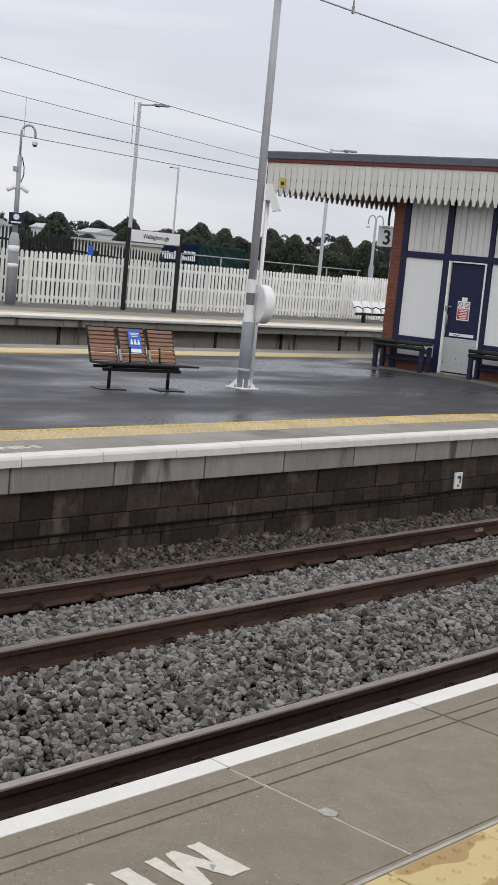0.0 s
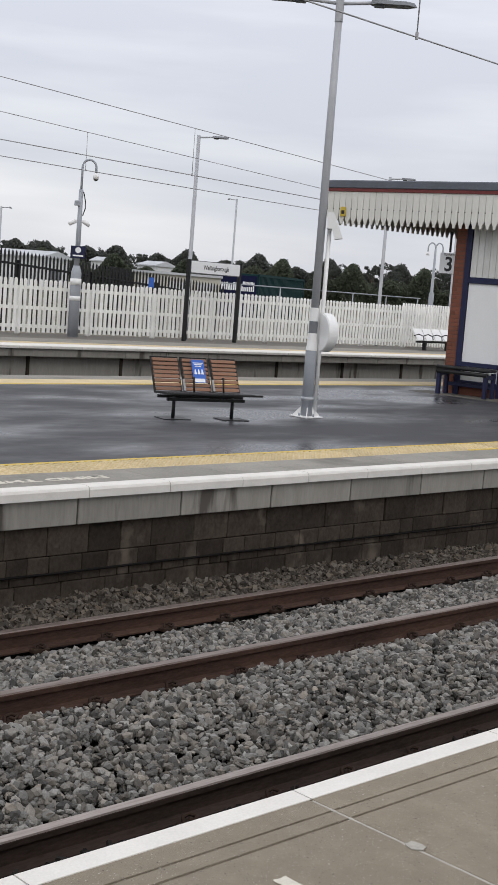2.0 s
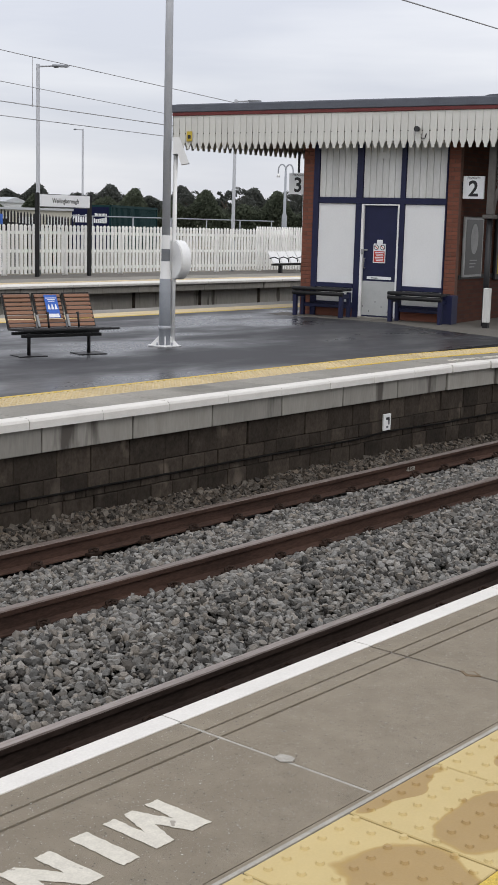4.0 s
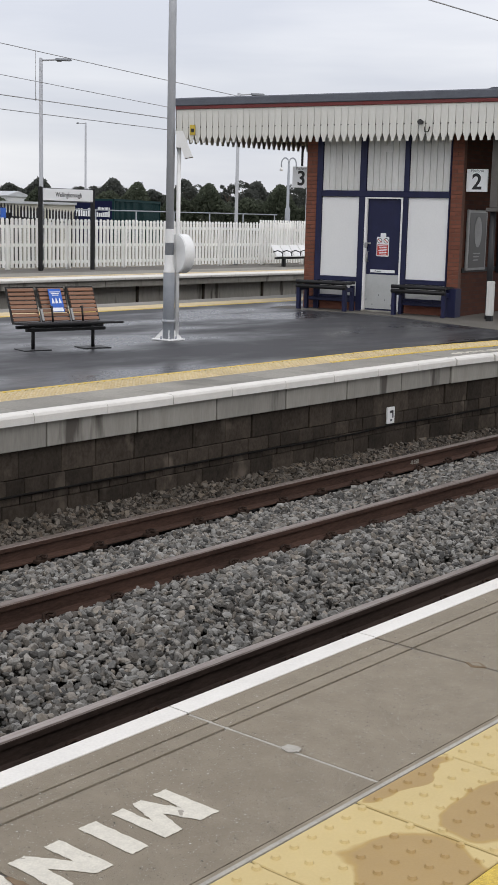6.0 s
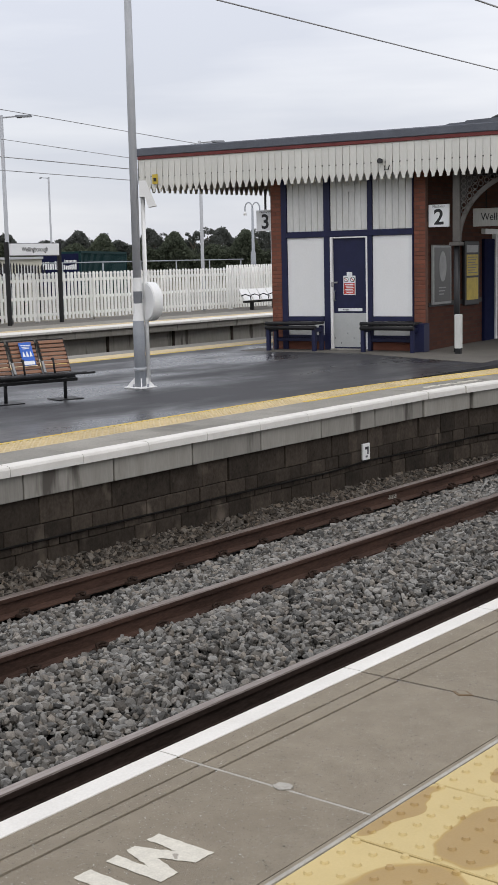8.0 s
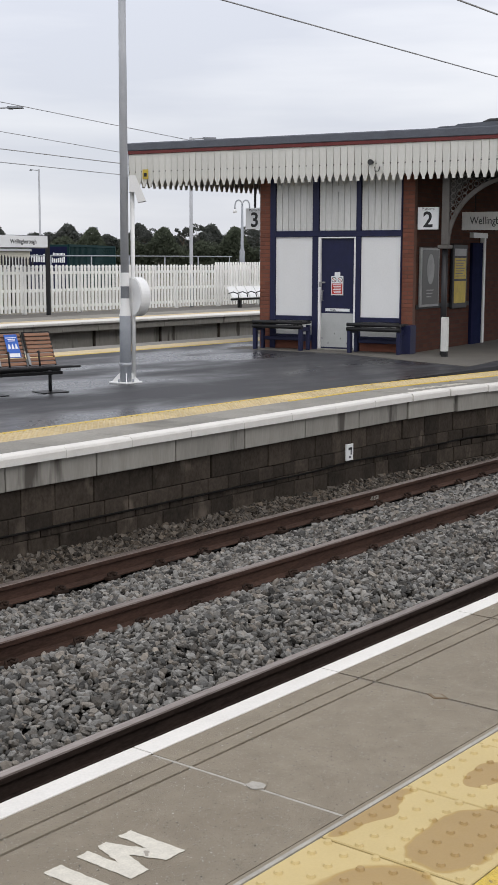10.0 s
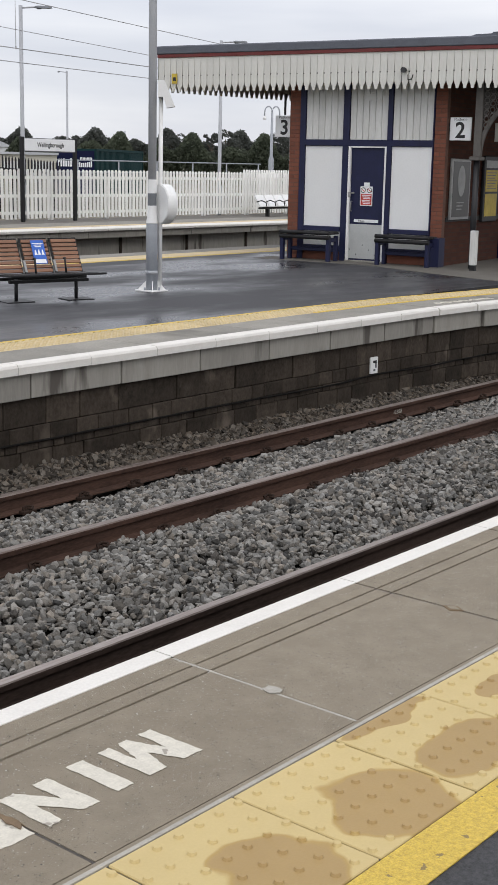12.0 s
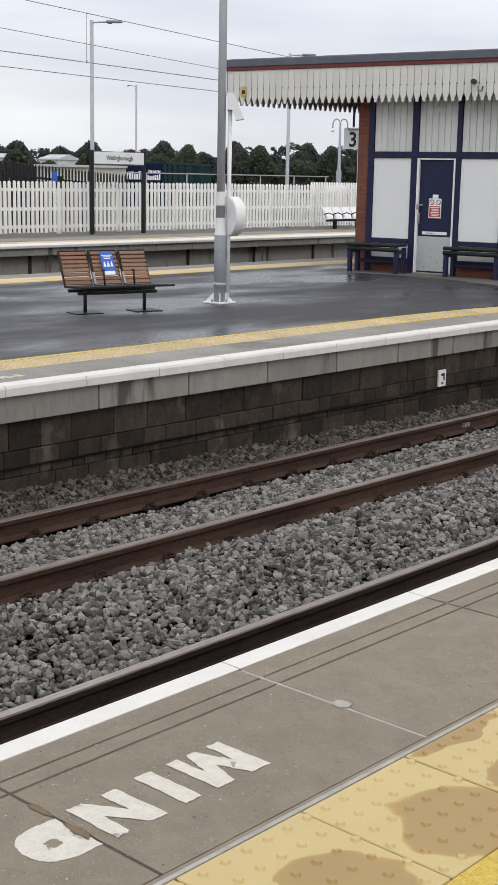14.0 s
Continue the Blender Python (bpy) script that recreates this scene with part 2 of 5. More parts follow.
M = {
    "stone": mat("ballast_stone", (0.212, 0.206, 0.191), 0.75, dark=(0.092, 0.089, 0.083), scale=16, fine=140, contrast=0.9, island=0.78, bump=0.3, spec=0.3, tint=(0.95, 0.86, 0.77)),
    "dirty_stone": mat("brown_dusted_stone", (0.110, 0.097, 0.082), 0.9, dark=(0.055, 0.048, 0.040), scale=16, fine=110, contrast=0.9, island=0.75, bump=0.3, spec=0.2, tint=(0.98, 0.88, 0.78)),
    # blackened so that the gaps between stones look deeply shaded
    "bed": mat("gap_shade_ballast_bed", (0.030, 0.026, 0.023), 0.95, dark=(0.010, 0.009, 0.008), scale=18, fine=60, contrast=0.4, bump=1.0, spec=0.15),
    "rail": mat("rusty_rail", (0.078, 0.044, 0.032), 0.85, dark=(0.034, 0.020, 0.015), scale=5, fine=70, stretch=(0.25, 1, 1), bump=0.25, spec=0.15),
    "railhead": mat("worn_rail_head", (0.26, 0.215, 0.19), 0.42, metal=0.6, dark=(0.13, 0.095, 0.078), scale=4, fine=60, stretch=(0.1, 1, 1), bump=0.05),
    "brighthead": mat("polished_rail_head", (0.36, 0.31, 0.28), 0.36, metal=0.7, dark=(0.19, 0.15, 0.13), scale=4, fine=60, stretch=(0.1, 1, 1), bump=0.05),
    "grime": mat("near_black_rail", (0.050, 0.034, 0.027), 0.8, dark=(0.022, 0.015, 0.012), scale=5, fine=70, stretch=(0.25, 1, 1), bump=0.25, spec=0.15),
    "blackish_stone": mat("near_black_stone", (0.022, 0.019, 0.017), 0.85, dark=(0.009, 0.008, 0.007), scale=16, fine=90, bump=0.3, spec=0.15),
    "sleeper": mat("sleeper_concrete", (0.30, 0.28, 0.25), 0.9, scale=9),
    "clip": mat("rusty_clip", (0.034, 0.021, 0.015), 0.9, scale=40, vary=0.2, spec=0.15),
    "slab": mat("platform_concrete", (0.290, 0.246, 0.180), 0.82, dark=(0.186, 0.155, 0.111), scale=9, fine=300, contrast=0.8, bump=0.9, vary=0.04, world=True, wear=(0.217, 0.180, 0.129), wear_at=0.5, melt=0.25),
    "fleck": mat("pale_fleck", (0.62, 0.60, 0.55), 0.8, bump=0),
    "pit": mat("dark_fleck", (0.07, 0.065, 0.06), 0.9, bump=0),
    "grout": mat("pale_grout", (0.42, 0.395, 0.345), 0.85, scale=12),
    "dirt": mat("joint_dirt", (0.09, 0.08, 0.07), 0.95, scale=20),
    "mud": mat("brown_joint_filler", (0.19, 0.13, 0.075), 0.9, scale=18),
    "white": mat("white_edge_paint", (0.73, 0.705, 0.655), 0.65, dark=(0.59, 0.565, 0.52), scale=5, fine=120, contrast=0.8, bump=0.12, wear=(0.44, 0.42, 0.38), wear_at=0.70, world=True),
    "letter": mat("worn_letter_paint", (0.63, 0.595, 0.505), 0.7, dark=(0.50, 0.47, 0.40), scale=30, fine=150, bump=0.2, wear=(0.30, 0.27, 0.225), wear_at=0.64),
    "tactile": damp_mat(mat("buff_tactile_paving", (0.55, 0.428, 0.192), 0.6, dark=(0.47, 0.36, 0.155), scale=6, fine=130, contrast=1.0, bump=0.12, vary=0.03, world=True)),
    "yellow": mat("yellow_line_paint", (0.73, 0.53, 0.085), 0.65, dark=(0.44, 0.29, 0.045), scale=60, fine=210, contrast=0.55, bump=0.9, wear=(0.24, 0.17, 0.06), wear_at=0.66, world=True),
    "asphalt": mat("dark_asphalt", (0.075, 0.075, 0.078), 0.8, dark=(0.018, 0.018, 0.02), scale=70, fine=260, contrast=0.6, bump=1.0),
    "wet": mat("wet_asphalt", (0.044, 0.044, 0.048), 0.27, dark=(0.027, 0.027, 0.030), scale=0.5, fine=110, contrast=0.8, bump=0.05, rough2=0.72, stretch=(0.5, 1.1, 1), spec=0.35),
    "far_slab": mat("weathered_paving", (0.275, 0.258, 0.222), 0.75, dark=(0.175, 0.164, 0.140), scale=2, fine=60, bump=0.1, vary=0.10, wear=(0.14, 0.13, 0.108), wear_at=0.60, world=True, melt=0.08),
    "far_tactile": mat("ochre_tactile", (0.62, 0.50, 0.29), 0.7, dark=(0.40, 0.31, 0.16), scale=3, fine=40, contrast=0.8, bump=0.2, vary=0.12),
    "fascia": mat("concrete_fascia", (0.30, 0.285, 0.252), 0.9, dark=(0.20, 0.188, 0.166), scale=7, fine=40, contrast=0.9, stretch=(1, 1, 0.16), bump=0.3, vary=0.12, wear=(0.075, 0.066, 0.056), wear_at=0.60, world=True, melt=0.07),
    # soot, and the shade below the coping, both go into this dark colour
    "block": mat("sooty_shaded_wall_block", (0.064, 0.051, 0.040), 0.95, dark=(0.020, 0.016, 0.012), scale=7, fine=34, contrast=0.8, bump=1.0, vary=0.38, stretch=(1, 1, 0.7), wear=(0.115, 0.094, 0.075), wear_at=0.61, spec=0.15, world=True, melt=0.14),
    "mortar": mat("dark_mortar", (0.030, 0.024, 0.020), 0.95, scale=15, spec=0.1),
    "cable": mat("black_cable", (0.012, 0.011, 0.010), 0.95, bump=0, spec=0.1),
    "galv": mat("galvanised_steel", (0.36, 0.38, 0.41), 0.6, metal=0.0, dark=(0.28, 0.30, 0.33), scale=6, fine=60, contrast=0.8, bump=0.05),
    "grey": mat("grey_column_paint", (0.41, 0.42, 0.44), 0.55, dark=(0.34, 0.35, 0.37), scale=4, fine=60, bump=0.05),
    "midgrey": mat("mid_grey_band", (0.17, 0.18, 0.195), 0.55, scale=4, bump=0.05),
    "whitep": mat("white_gloss_paint", (0.80, 0.80, 0.79), 0.45, dark=(0.70, 0.70, 0.69), scale=4, fine=50, contrast=0.8, bump=0.06),
    "board": mat("cream_valance_paint", (0.69, 0.685, 0.64), 0.55, dark=(0.56, 0.55, 0.505), scale=5, fine=40, contrast=1.0, stretch=(1, 1, 0.25), bump=0.15, vary=0.05),
    "picket": mat("white_picket_plastic", (0.90, 0.895, 0.87), 0.5, dark=(0.80, 0.79, 0.75), scale=3, fine=40, bump=0.05, vary=0.06),
    "panel": mat("white_wall_panel", (0.77, 0.775, 0.77), 0.5, dark=(0.69, 0.695, 0.69), scale=1.6, fine=30, contrast=1.0, bump=0.04),
    "vboard": mat("grey_white_boarding", (0.66, 0.66, 0.64), 0.6, dark=(0.50, 0.50, 0.47), scale=5, fine=40, contrast=0.9, stretch=(1, 1, 0.2), bump=0.15, vary=0.06),
    "navy": mat("navy_paint", (0.014, 0.017, 0.058), 0.5, spec=0.3, dark=(0.010, 0.012, 0.040), scale=5, bump=0.05),
    "navy_matt": mat("matt_navy_door", (0.014, 0.017, 0.050), 0.95, scale=5, bump=0.05, spec=0.05),
    "kick": mat("scuffed_metal_kick_plate", (0.52, 0.53, 0.52), 0.4, metal=0.3, dark=(0.40, 0.41, 0.40), scale=5, fine=60, contrast=1.0, wear=(0.28, 0.27, 0.26), wear_at=0.68),
    "brick": mat("red_brick", (0.20, 0.068, 0.038), 0.85, dark=(0.13, 0.045, 0.028), scale=8, fine=60, contrast=0.9, bump=0.4, vary=0.16),
    "pier_mortar": mat("pier_mortar", (0.14, 0.075, 0.055), 0.95, scale=20),
    # red brick again, with the canopy's shade put into its darker colour
    "brickwall": brick_mat("shaded_brick_side_wall", (0.085, 0.033, 0.021), (0.060, 0.024, 0.017), (0.05, 0.036, 0.03)),
    "redtrim": mat("dark_red_trim", (0.16, 0.022, 0.02), 0.5, scale=6, bump=0.05),
    "roof": mat("grey_roof_felt", (0.115, 0.125, 0.15), 0.7, dark=(0.085, 0.093, 0.112), scale=4, fine=50, bump=0.2),
    "soffit": mat("dark_canopy_soffit", (0.05, 0.046, 0.042), 0.8, scale=5),
    "black": mat("black_steel", (0.014, 0.014, 0.015), 0.5, scale=8, bump=0.05, spec=0.3),
    "wood": mat("brown_slat_wood", (0.27, 0.135, 0.075), 0.55, dark=(0.17, 0.08, 0.045), scale=6, fine=60, contrast=1.0, stretch=(0.15, 1, 1), bump=0.2, vary=0.18),
    "blue": mat("blue_notice", (0.03, 0.13, 0.55), 0.45, bump=0),
    "signwhite": mat("white_sign_face", (0.82, 0.83, 0.84), 0.4, dark=(0.74, 0.75, 0.76), scale=2, bump=0.02),
    "ink": mat("black_ink", (0.012, 0.012, 0.014), 0.5, bump=0),
    "greyink": mat("grey_ink", (0.14, 0.14, 0.15), 0.5, bump=0),
    "red": mat("red_notice", (0.55, 0.04, 0.025), 0.5, bump=0),
    "yellowsign": mat("yellow_notice", (0.60, 0.44, 0.05), 0.5, bump=0),
    "poster": mat("dark_poster", (0.06, 0.058, 0.055), 0.3, dark=(0.025, 0.025, 0.026), scale=7, contrast=1.2, bump=0),
    "alu": mat("dull_aluminium", (0.36, 0.36, 0.355), 0.45, metal=0.5, scale=5, bump=0.05),
    "lens": mat("dark_lens", (0.02, 0.02, 0.022), 0.15, bump=0),
    "container": mat("dark_green_container", (0.010, 0.036, 0.038), 0.8, dark=(0.007, 0.029, 0.031), scale=3, bump=0.1, spec=0.15, wear=(0.05, 0.045, 0.035), wear_at=0.74),
    "creamwall": mat("cream_block_wall", (0.55, 0.53, 0.46), 0.8, dark=(0.42, 0.40, 0.34), scale=1.0, bump=0.1),
    "shed": mat("pale_shed_cladding", (0.62, 0.63, 0.63), 0.6, dark=(0.50, 0.51, 0.52), scale=0.5, bump=0.05),
    "shedroof": mat("shed_roof", (0.52, 0.54, 0.56), 0.6, scale=0.4, bump=0.05),
    "bark": mat("bark", (0.10, 0.075, 0.055), 0.9, scale=6, bump=0.5),
    # far foliage: distance haze is mixed into the colour, lighter and greyer
    "haze_leaf": mat("haze_leaf", (0.116, 0.124, 0.112), 0.9, dark=(0.092, 0.099, 0.089), scale=0.4, fine=3, island=0.16, bump=0, spec=0.1),
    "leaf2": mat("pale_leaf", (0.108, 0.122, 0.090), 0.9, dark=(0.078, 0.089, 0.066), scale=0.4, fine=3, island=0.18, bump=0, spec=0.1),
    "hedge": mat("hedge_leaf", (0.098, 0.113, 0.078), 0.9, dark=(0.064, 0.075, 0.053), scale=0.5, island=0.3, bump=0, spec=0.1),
    "ground": mat("rough_ground", (0.17, 0.15, 0.12), 0.95, dark=(0.09, 0.10, 0.05), scale=0.15, fine=5, contrast=0.9, bump=0.4),
    "iron": mat("dull_bracket_paint", (0.115, 0.105, 0.096), 0.6, dark=(0.08, 0.073, 0.067), scale=6, bump=0.1),
    "dry": mat("dry_scrub_ground", (0.27, 0.245, 0.19), 0.95, dark=(0.10, 0.09, 0.06), scale=1.5, fine=30, contrast=0.9, bump=0.5),
    "tarmac": mat("old_brown_tarmac", (0.15, 0.138, 0.118), 0.85, dark=(0.085, 0.078, 0.066), scale=1.2, fine=40, contrast=0.9, bump=0.2),
    "wire": mat("overhead_wire", (0.42, 0.42, 0.43), 0.6, bump=0),
}


for key in ("haze_leaf", "leaf2", "hedge"):
    # leaves let some of the sky's light through
    n, l = M[key].node_tree.nodes, M[key].node_tree.links
    b, o = n["Principled BSDF"], n["Material Output"]
    thin, both = n.new("ShaderNodeBsdfTranslucent"), n.new("ShaderNodeMixShader")
    both.inputs["Fac"].default_value = 0.45
    l.new(b.inputs["Base Color"].links[0].from_socket, thin.inputs["Color"])
    l.new(b.outputs["BSDF"], both.inputs[1])
    l.new(thin.outputs["BSDF"], both.inputs[2])
    l.new(both.outputs["Shader"], o.inputs["Surface"])


# ---- helpers ----
BEND = 0.0009
ISLAND = -0.124


def cy(x):
    """How far the curved tracks and platforms stray sideways at x."""
    return BEND * x * x / 2


def mesh_of(name, bm, material):
    me = bpy.data.meshes.new(name)
    bm.normal_update()
    bm.to_mesh(me)
    bm.free()
    for m in material if isinstance(material, (list, tuple)) else (material,):
        me.materials.append(M[m])
    return me


def part(name, bm, material, parent=None, label=""):
    """Link a bmesh, or a finished mesh, as one mesh object under its thing."""
    me = bm if isinstance(bm, bpy.types.Mesh) else mesh_of(name, bm, material)
    ob = new(name, me)
    if parent:
        ob.parent = parent
    if label:
        ob["label"] = label
    return ob


def thing(name, m, label, category, group="", kind=""):
    ob = new(name)
    ob.empty_display_size = 0.1
    ob.matrix_world = m if isinstance(m, Matrix) else pose(*m)
    return tagged(ob, label, category, group, kind)


def box(x0, x1, y0, y1, z0, z1, bevel=0.0, bm=None):
    bm = bm or bmesh.new()
    r = bmesh.ops.create_cube(bm, size=1, matrix=Matrix.LocRotScale(((x0 + x1) / 2, (y0 + y1) / 2, (z0 + z1) / 2), None, (abs(x1 - x0), abs(y1 - y0), abs(z1 - z0))))
    if bevel:
        es = list({e for v in r["verts"] for e in v.link_edges})
        bmesh.ops.bevel(bm, geom=es, offset=bevel, segments=1, affect="EDGES")
    return bm


def tube(points, radius, sides=10, bm=None, cap=True):
    """A round bar along a list of points; radius may be a list."""
    bm = bm or bmesh.new()
    pts = [Vector(p) for p in points]
    rs = radius if isinstance(radius, (list, tuple)) else [radius] * len(pts)
    rings = []
    for i, p in enumerate(pts):
        d = (pts[min(i + 1, len(pts) - 1)] - pts[max(i - 1, 0)]).normalized()
        ref = Vector((0, 0, 1)) if abs(d.z) < 0.9 else Vector((1, 0, 0))
        a = d.cross(ref).normalized()
        b = a.cross(d)
        rings.append([bm.verts.new(p + rs[i] * (math.cos(2 * math.pi * k / sides) * a + math.sin(2 * math.pi * k / sides) * b)) for k in range(sides)])
    for r0, r1 in zip(rings, rings[1:]):
        for k in range(sides):
            f = bm.faces.new((r0[k], r0[(k + 1) % sides], r1[(k + 1) % sides], r1[k]))
            f.smooth = True
    if cap:
        bm.faces.new(rings[0][::-1])
        bm.faces.new(rings[-1])
    bmesh.ops.recalc_face_normals(bm, faces=bm.faces)
    return bm


def sweep(profile, xs, y0, path=None, bm=None):
    """A (y, z) profile carried along the curve; closed at both ends."""
    bm = bm or bmesh.new()
    path = path or cy
    rings = [[bm.verts.new((x, y0 + path(x) + p, z)) for p, z in profile] for x in xs]
    n = len(profile)
    for r0, r1 in zip(rings, rings[1:]):
        for k in range(n):
            bm.faces.new((r0[k], r0[(k + 1) % n], r1[(k + 1) % n], r1[k]))
    bm.faces.new(rings[0])
    bm.faces.new(rings[-1][::-1])
    bmesh.ops.recalc_face_normals(bm, faces=bm.faces)
    return bm


def prism(outline, depth, axis="y"):
    """A flat outline given thickness. axis y: the outline is (x, z); axis x: (y, z); axis z: (x, y)."""
    bm = bmesh.new()
    def at(a, b, d):
        return {"y": (a, d, b), "x": (d, a, b), "z": (a, b, d)}[axis]
    lo, hi = [bm.verts.new(at(a, b, 0)) for a, b in outline], [bm.verts.new(at(a, b, depth)) for a, b in outline]
    bm.faces.new(lo)
    bm.faces.new(hi[::-1])
    n = len(outline)
    for k in range(n):
        bm.faces.new((lo[k], hi[k], hi[(k + 1) % n], lo[(k + 1) % n]))
    bmesh.ops.recalc_face_normals(bm, faces=bm.faces)
    return bm


def text_mesh(words, height, bold=0.0, depth=0.002, align="CENTER", spacing=1.0):
    cu = bpy.data.curves.new("words", "FONT")
    cu.body, cu.size, cu.offset, cu.extrude, cu.align_x, cu.align_y = words, height / 0.7, bold, depth, align, "CENTER"
    cu.space_character = spacing
    ob = bpy.data.objects.new("words", cu)
    scene.collection.objects.link(ob)
    dg = bpy.context.evaluated_depsgraph_get()
    me = bpy.data.meshes.new_from_object(ob.evaluated_get(dg))
    bpy.data.objects.remove(ob)
    return me


def text_part(words, height, material, parent, m, bold=0.0, stretch=1.0, name="lettering"):
    me = text_mesh(words, height, bold)
    me.materials.clear()
    me.materials.append(M[material])
    ob = new(name, me)
    ob.parent = parent
    ob.matrix_basis = m @ Matrix.Diagonal((stretch, 1, 1, 1))
    return ob


def raw_mesh(name, verts, faces, material):
    """A mesh from arrays of equal polygons."""
    me = bpy.data.meshes.new(name)
    k = faces.shape[1]
    me.vertices.add(len(verts))
    me.vertices.foreach_set("co", np.ascontiguousarray(verts, dtype=np.float32).ravel())
    me.loops.add(faces.size)
    me.loops.foreach_set("vertex_index", np.ascontiguousarray(faces, dtype=np.int32).ravel())
    me.polygons.add(len(faces))
    me.polygons.foreach_set("loop_start", np.arange(0, faces.size, k, dtype=np.int32))
    me.update(calc_edges=True)
    me.validate()
    me.shade_flat()
    me.materials.append(M[material])
    return me

# ---- ground, track beds ----
def sheet(name, x0, x1, y0, y1, z, material, step):
    bm = bmesh.new()
    nx, ny = max(1, int((x1 - x0) / step)), max(1, int((y1 - y0) / step))
    g = [[bm.verts.new((x0 + (x1 - x0) * i / nx, y0 + (y1 - y0) * j / ny, z + 0.0)) for i in range(nx + 1)] for j in range(ny + 1)]
    for j in range(ny):
        for i in range(nx):
            bm.faces.new((g[j][i], g[j][i + 1], g[j + 1][i + 1], g[j + 1][i]))
    return part(name, bm, material)


tagged(sheet("ground", -3000, 3000, -3000, 3000, -1.35, "ground", 500), "rough bare ground running to the horizon", "ground", kind="structure")

RAILS = ((0.626, -0.93), (2.131, -1.054), (3.486, -0.875), (4.991, -1.008))
BED = ((-0.3, -1.15), (0.6, -1.11), (2.1, -1.185), (2.45, -1.14), (2.9, -1.03), (3.3, -1.005), (3.65, -1.035), (4.3, -1.11), (4.9, -1.16), (5.25, -1.13), (5.9, -1.07))
RX = [-6 + 1.5 * i for i in range(58)]


def bed_z(x, y):
    ys = [b[0] for b in BED]
    lump = 0.02 * noise.noise((x * 1.3, y * 1.3, 0.0)) + 0.012 * noise.noise((x * 4, y * 4, 3.0))
    fall = -0.010 * max(0.0, x - 7) if y > 5.2 else 0.0
    return float(np.interp(y, ys, [b[1] for b in BED])) + lump + max(fall, -0.12)


# bed under the stones; its near-black colour stands in for shade in the gaps
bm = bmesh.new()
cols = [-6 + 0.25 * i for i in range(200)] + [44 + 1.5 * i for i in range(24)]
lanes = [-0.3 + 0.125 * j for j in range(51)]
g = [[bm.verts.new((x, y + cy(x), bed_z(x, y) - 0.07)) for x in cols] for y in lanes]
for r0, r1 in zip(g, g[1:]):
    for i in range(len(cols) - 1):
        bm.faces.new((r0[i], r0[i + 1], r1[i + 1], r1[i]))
track_bed = tagged(part("track_bed", bm, "bed"), "packed ballast bed beneath the tracks, blackened as shade between the stones", "track bed", kind="structure")


def stones(n, x0, x1, size0, size1, seed, y0=2.2, y1=5.2, material="stone", full=False):
    """Angular broken stones strewn over the bed between and beside the rails."""
    rng = np.random.default_rng(seed)
    if full:
        g = 1.618
        base = np.array([(-1, g, 0), (1, g, 0), (-1, -g, 0), (1, -g, 0), (0, -1, g), (0, 1, g), (0, -1, -g), (0, 1, -g), (g, 0, -1), (g, 0, 1), (-g, 0, -1), (-g, 0, 1)]) / 1.9
        base = np.sign(base) * np.abs(base) ** 0.7
        tri = np.array([(0, 11, 5), (0, 5, 1), (0, 1, 7), (0, 7, 10), (0, 10, 11), (1, 5, 9), (5, 11, 4), (11, 10, 2), (10, 7, 6), (7, 1, 8), (3, 9, 4), (3, 4, 2), (3, 2, 6), (3, 6, 8), (3, 8, 9), (4, 9, 5), (2, 4, 11), (6, 2, 10), (8, 6, 7), (9, 8, 1)])
    else:
        base = np.array([(x, y, z) for x in (-0.76, 0.76) for y in (-0.76, 0.76) for z in (-0.76, 0.76)])
        tri = np.array([(0, 1, 3), (0, 3, 2), (4, 6, 7), (4, 7, 5), (0, 4, 5), (0, 5, 1), (2, 3, 7), (2, 7, 6), (0, 2, 6), (0, 6, 4), (1, 5, 7), (1, 7, 3)])
    xs, ys = rng.uniform(x0, x1, n), rng.uniform(y0, y1, n)
    keep = np.ones(n, bool)
    for ry, _ in RAILS:
        keep &= np.abs(ys - ry) > 0.115
    xs, ys = xs[keep], ys[keep]
    n = len(xs)
    zs = np.array([bed_z(x, y) for x, y in zip(xs, ys)])
    r = size0 + (size1 - size0) * rng.random(n) ** 1.8
    lay = np.min(np.abs(ys[:, None] - np.array([RAILS[2][0] + 0.12, RAILS[3][0] - 0.12])[None]), axis=1) < 0.13
    zs = np.where(lay, zs - 0.035, zs)
    near_rail = np.min(np.abs(ys[:, None] - np.array([a for a, _ in RAILS])[None]), axis=1) < 0.17
    r = np.where(near_rail, r * 0.7, r)
    sc = np.stack([rng.uniform(0.85, 1.45, n), rng.uniform(0.65, 1.05, n), rng.uniform(0.42, 0.75, n)], 1) * r[:, None]
    v = base[None] * rng.uniform(0.72, 1.14, (n, len(base), 3)) * sc[:, None, :]
    q = rng.normal(size=(n, 4))
    q[:, 1:3] *= 0.45
    q /= np.linalg.norm(q, axis=1, keepdims=True)
    w, a, b, c = q.T
    rot = np.stack([np.stack([1 - 2 * (b * b + c * c), 2 * (a * b - c * w), 2 * (a * c + b * w)], 1), np.stack([2 * (a * b + c * w), 1 - 2 * (a * a + c * c), 2 * (b * c - a * w)], 1), np.stack([2 * (a * c - b * w), 2 * (b * c + a * w), 1 - 2 * (a * a + b * b)], 1)], 1)
    v = np.einsum("nij,nkj->nki", rot, v)
    v += np.stack([xs, ys + BEND * xs * xs / 2, zs + r * rng.uniform(-1.1, 0.45, n)], 1)[:, None]
    f = (tri[None] + (np.arange(n) * len(base))[:, None, None]).reshape(-1, 3)
    return raw_mesh("ballast_stones", v.reshape(-1, 3), f, material)


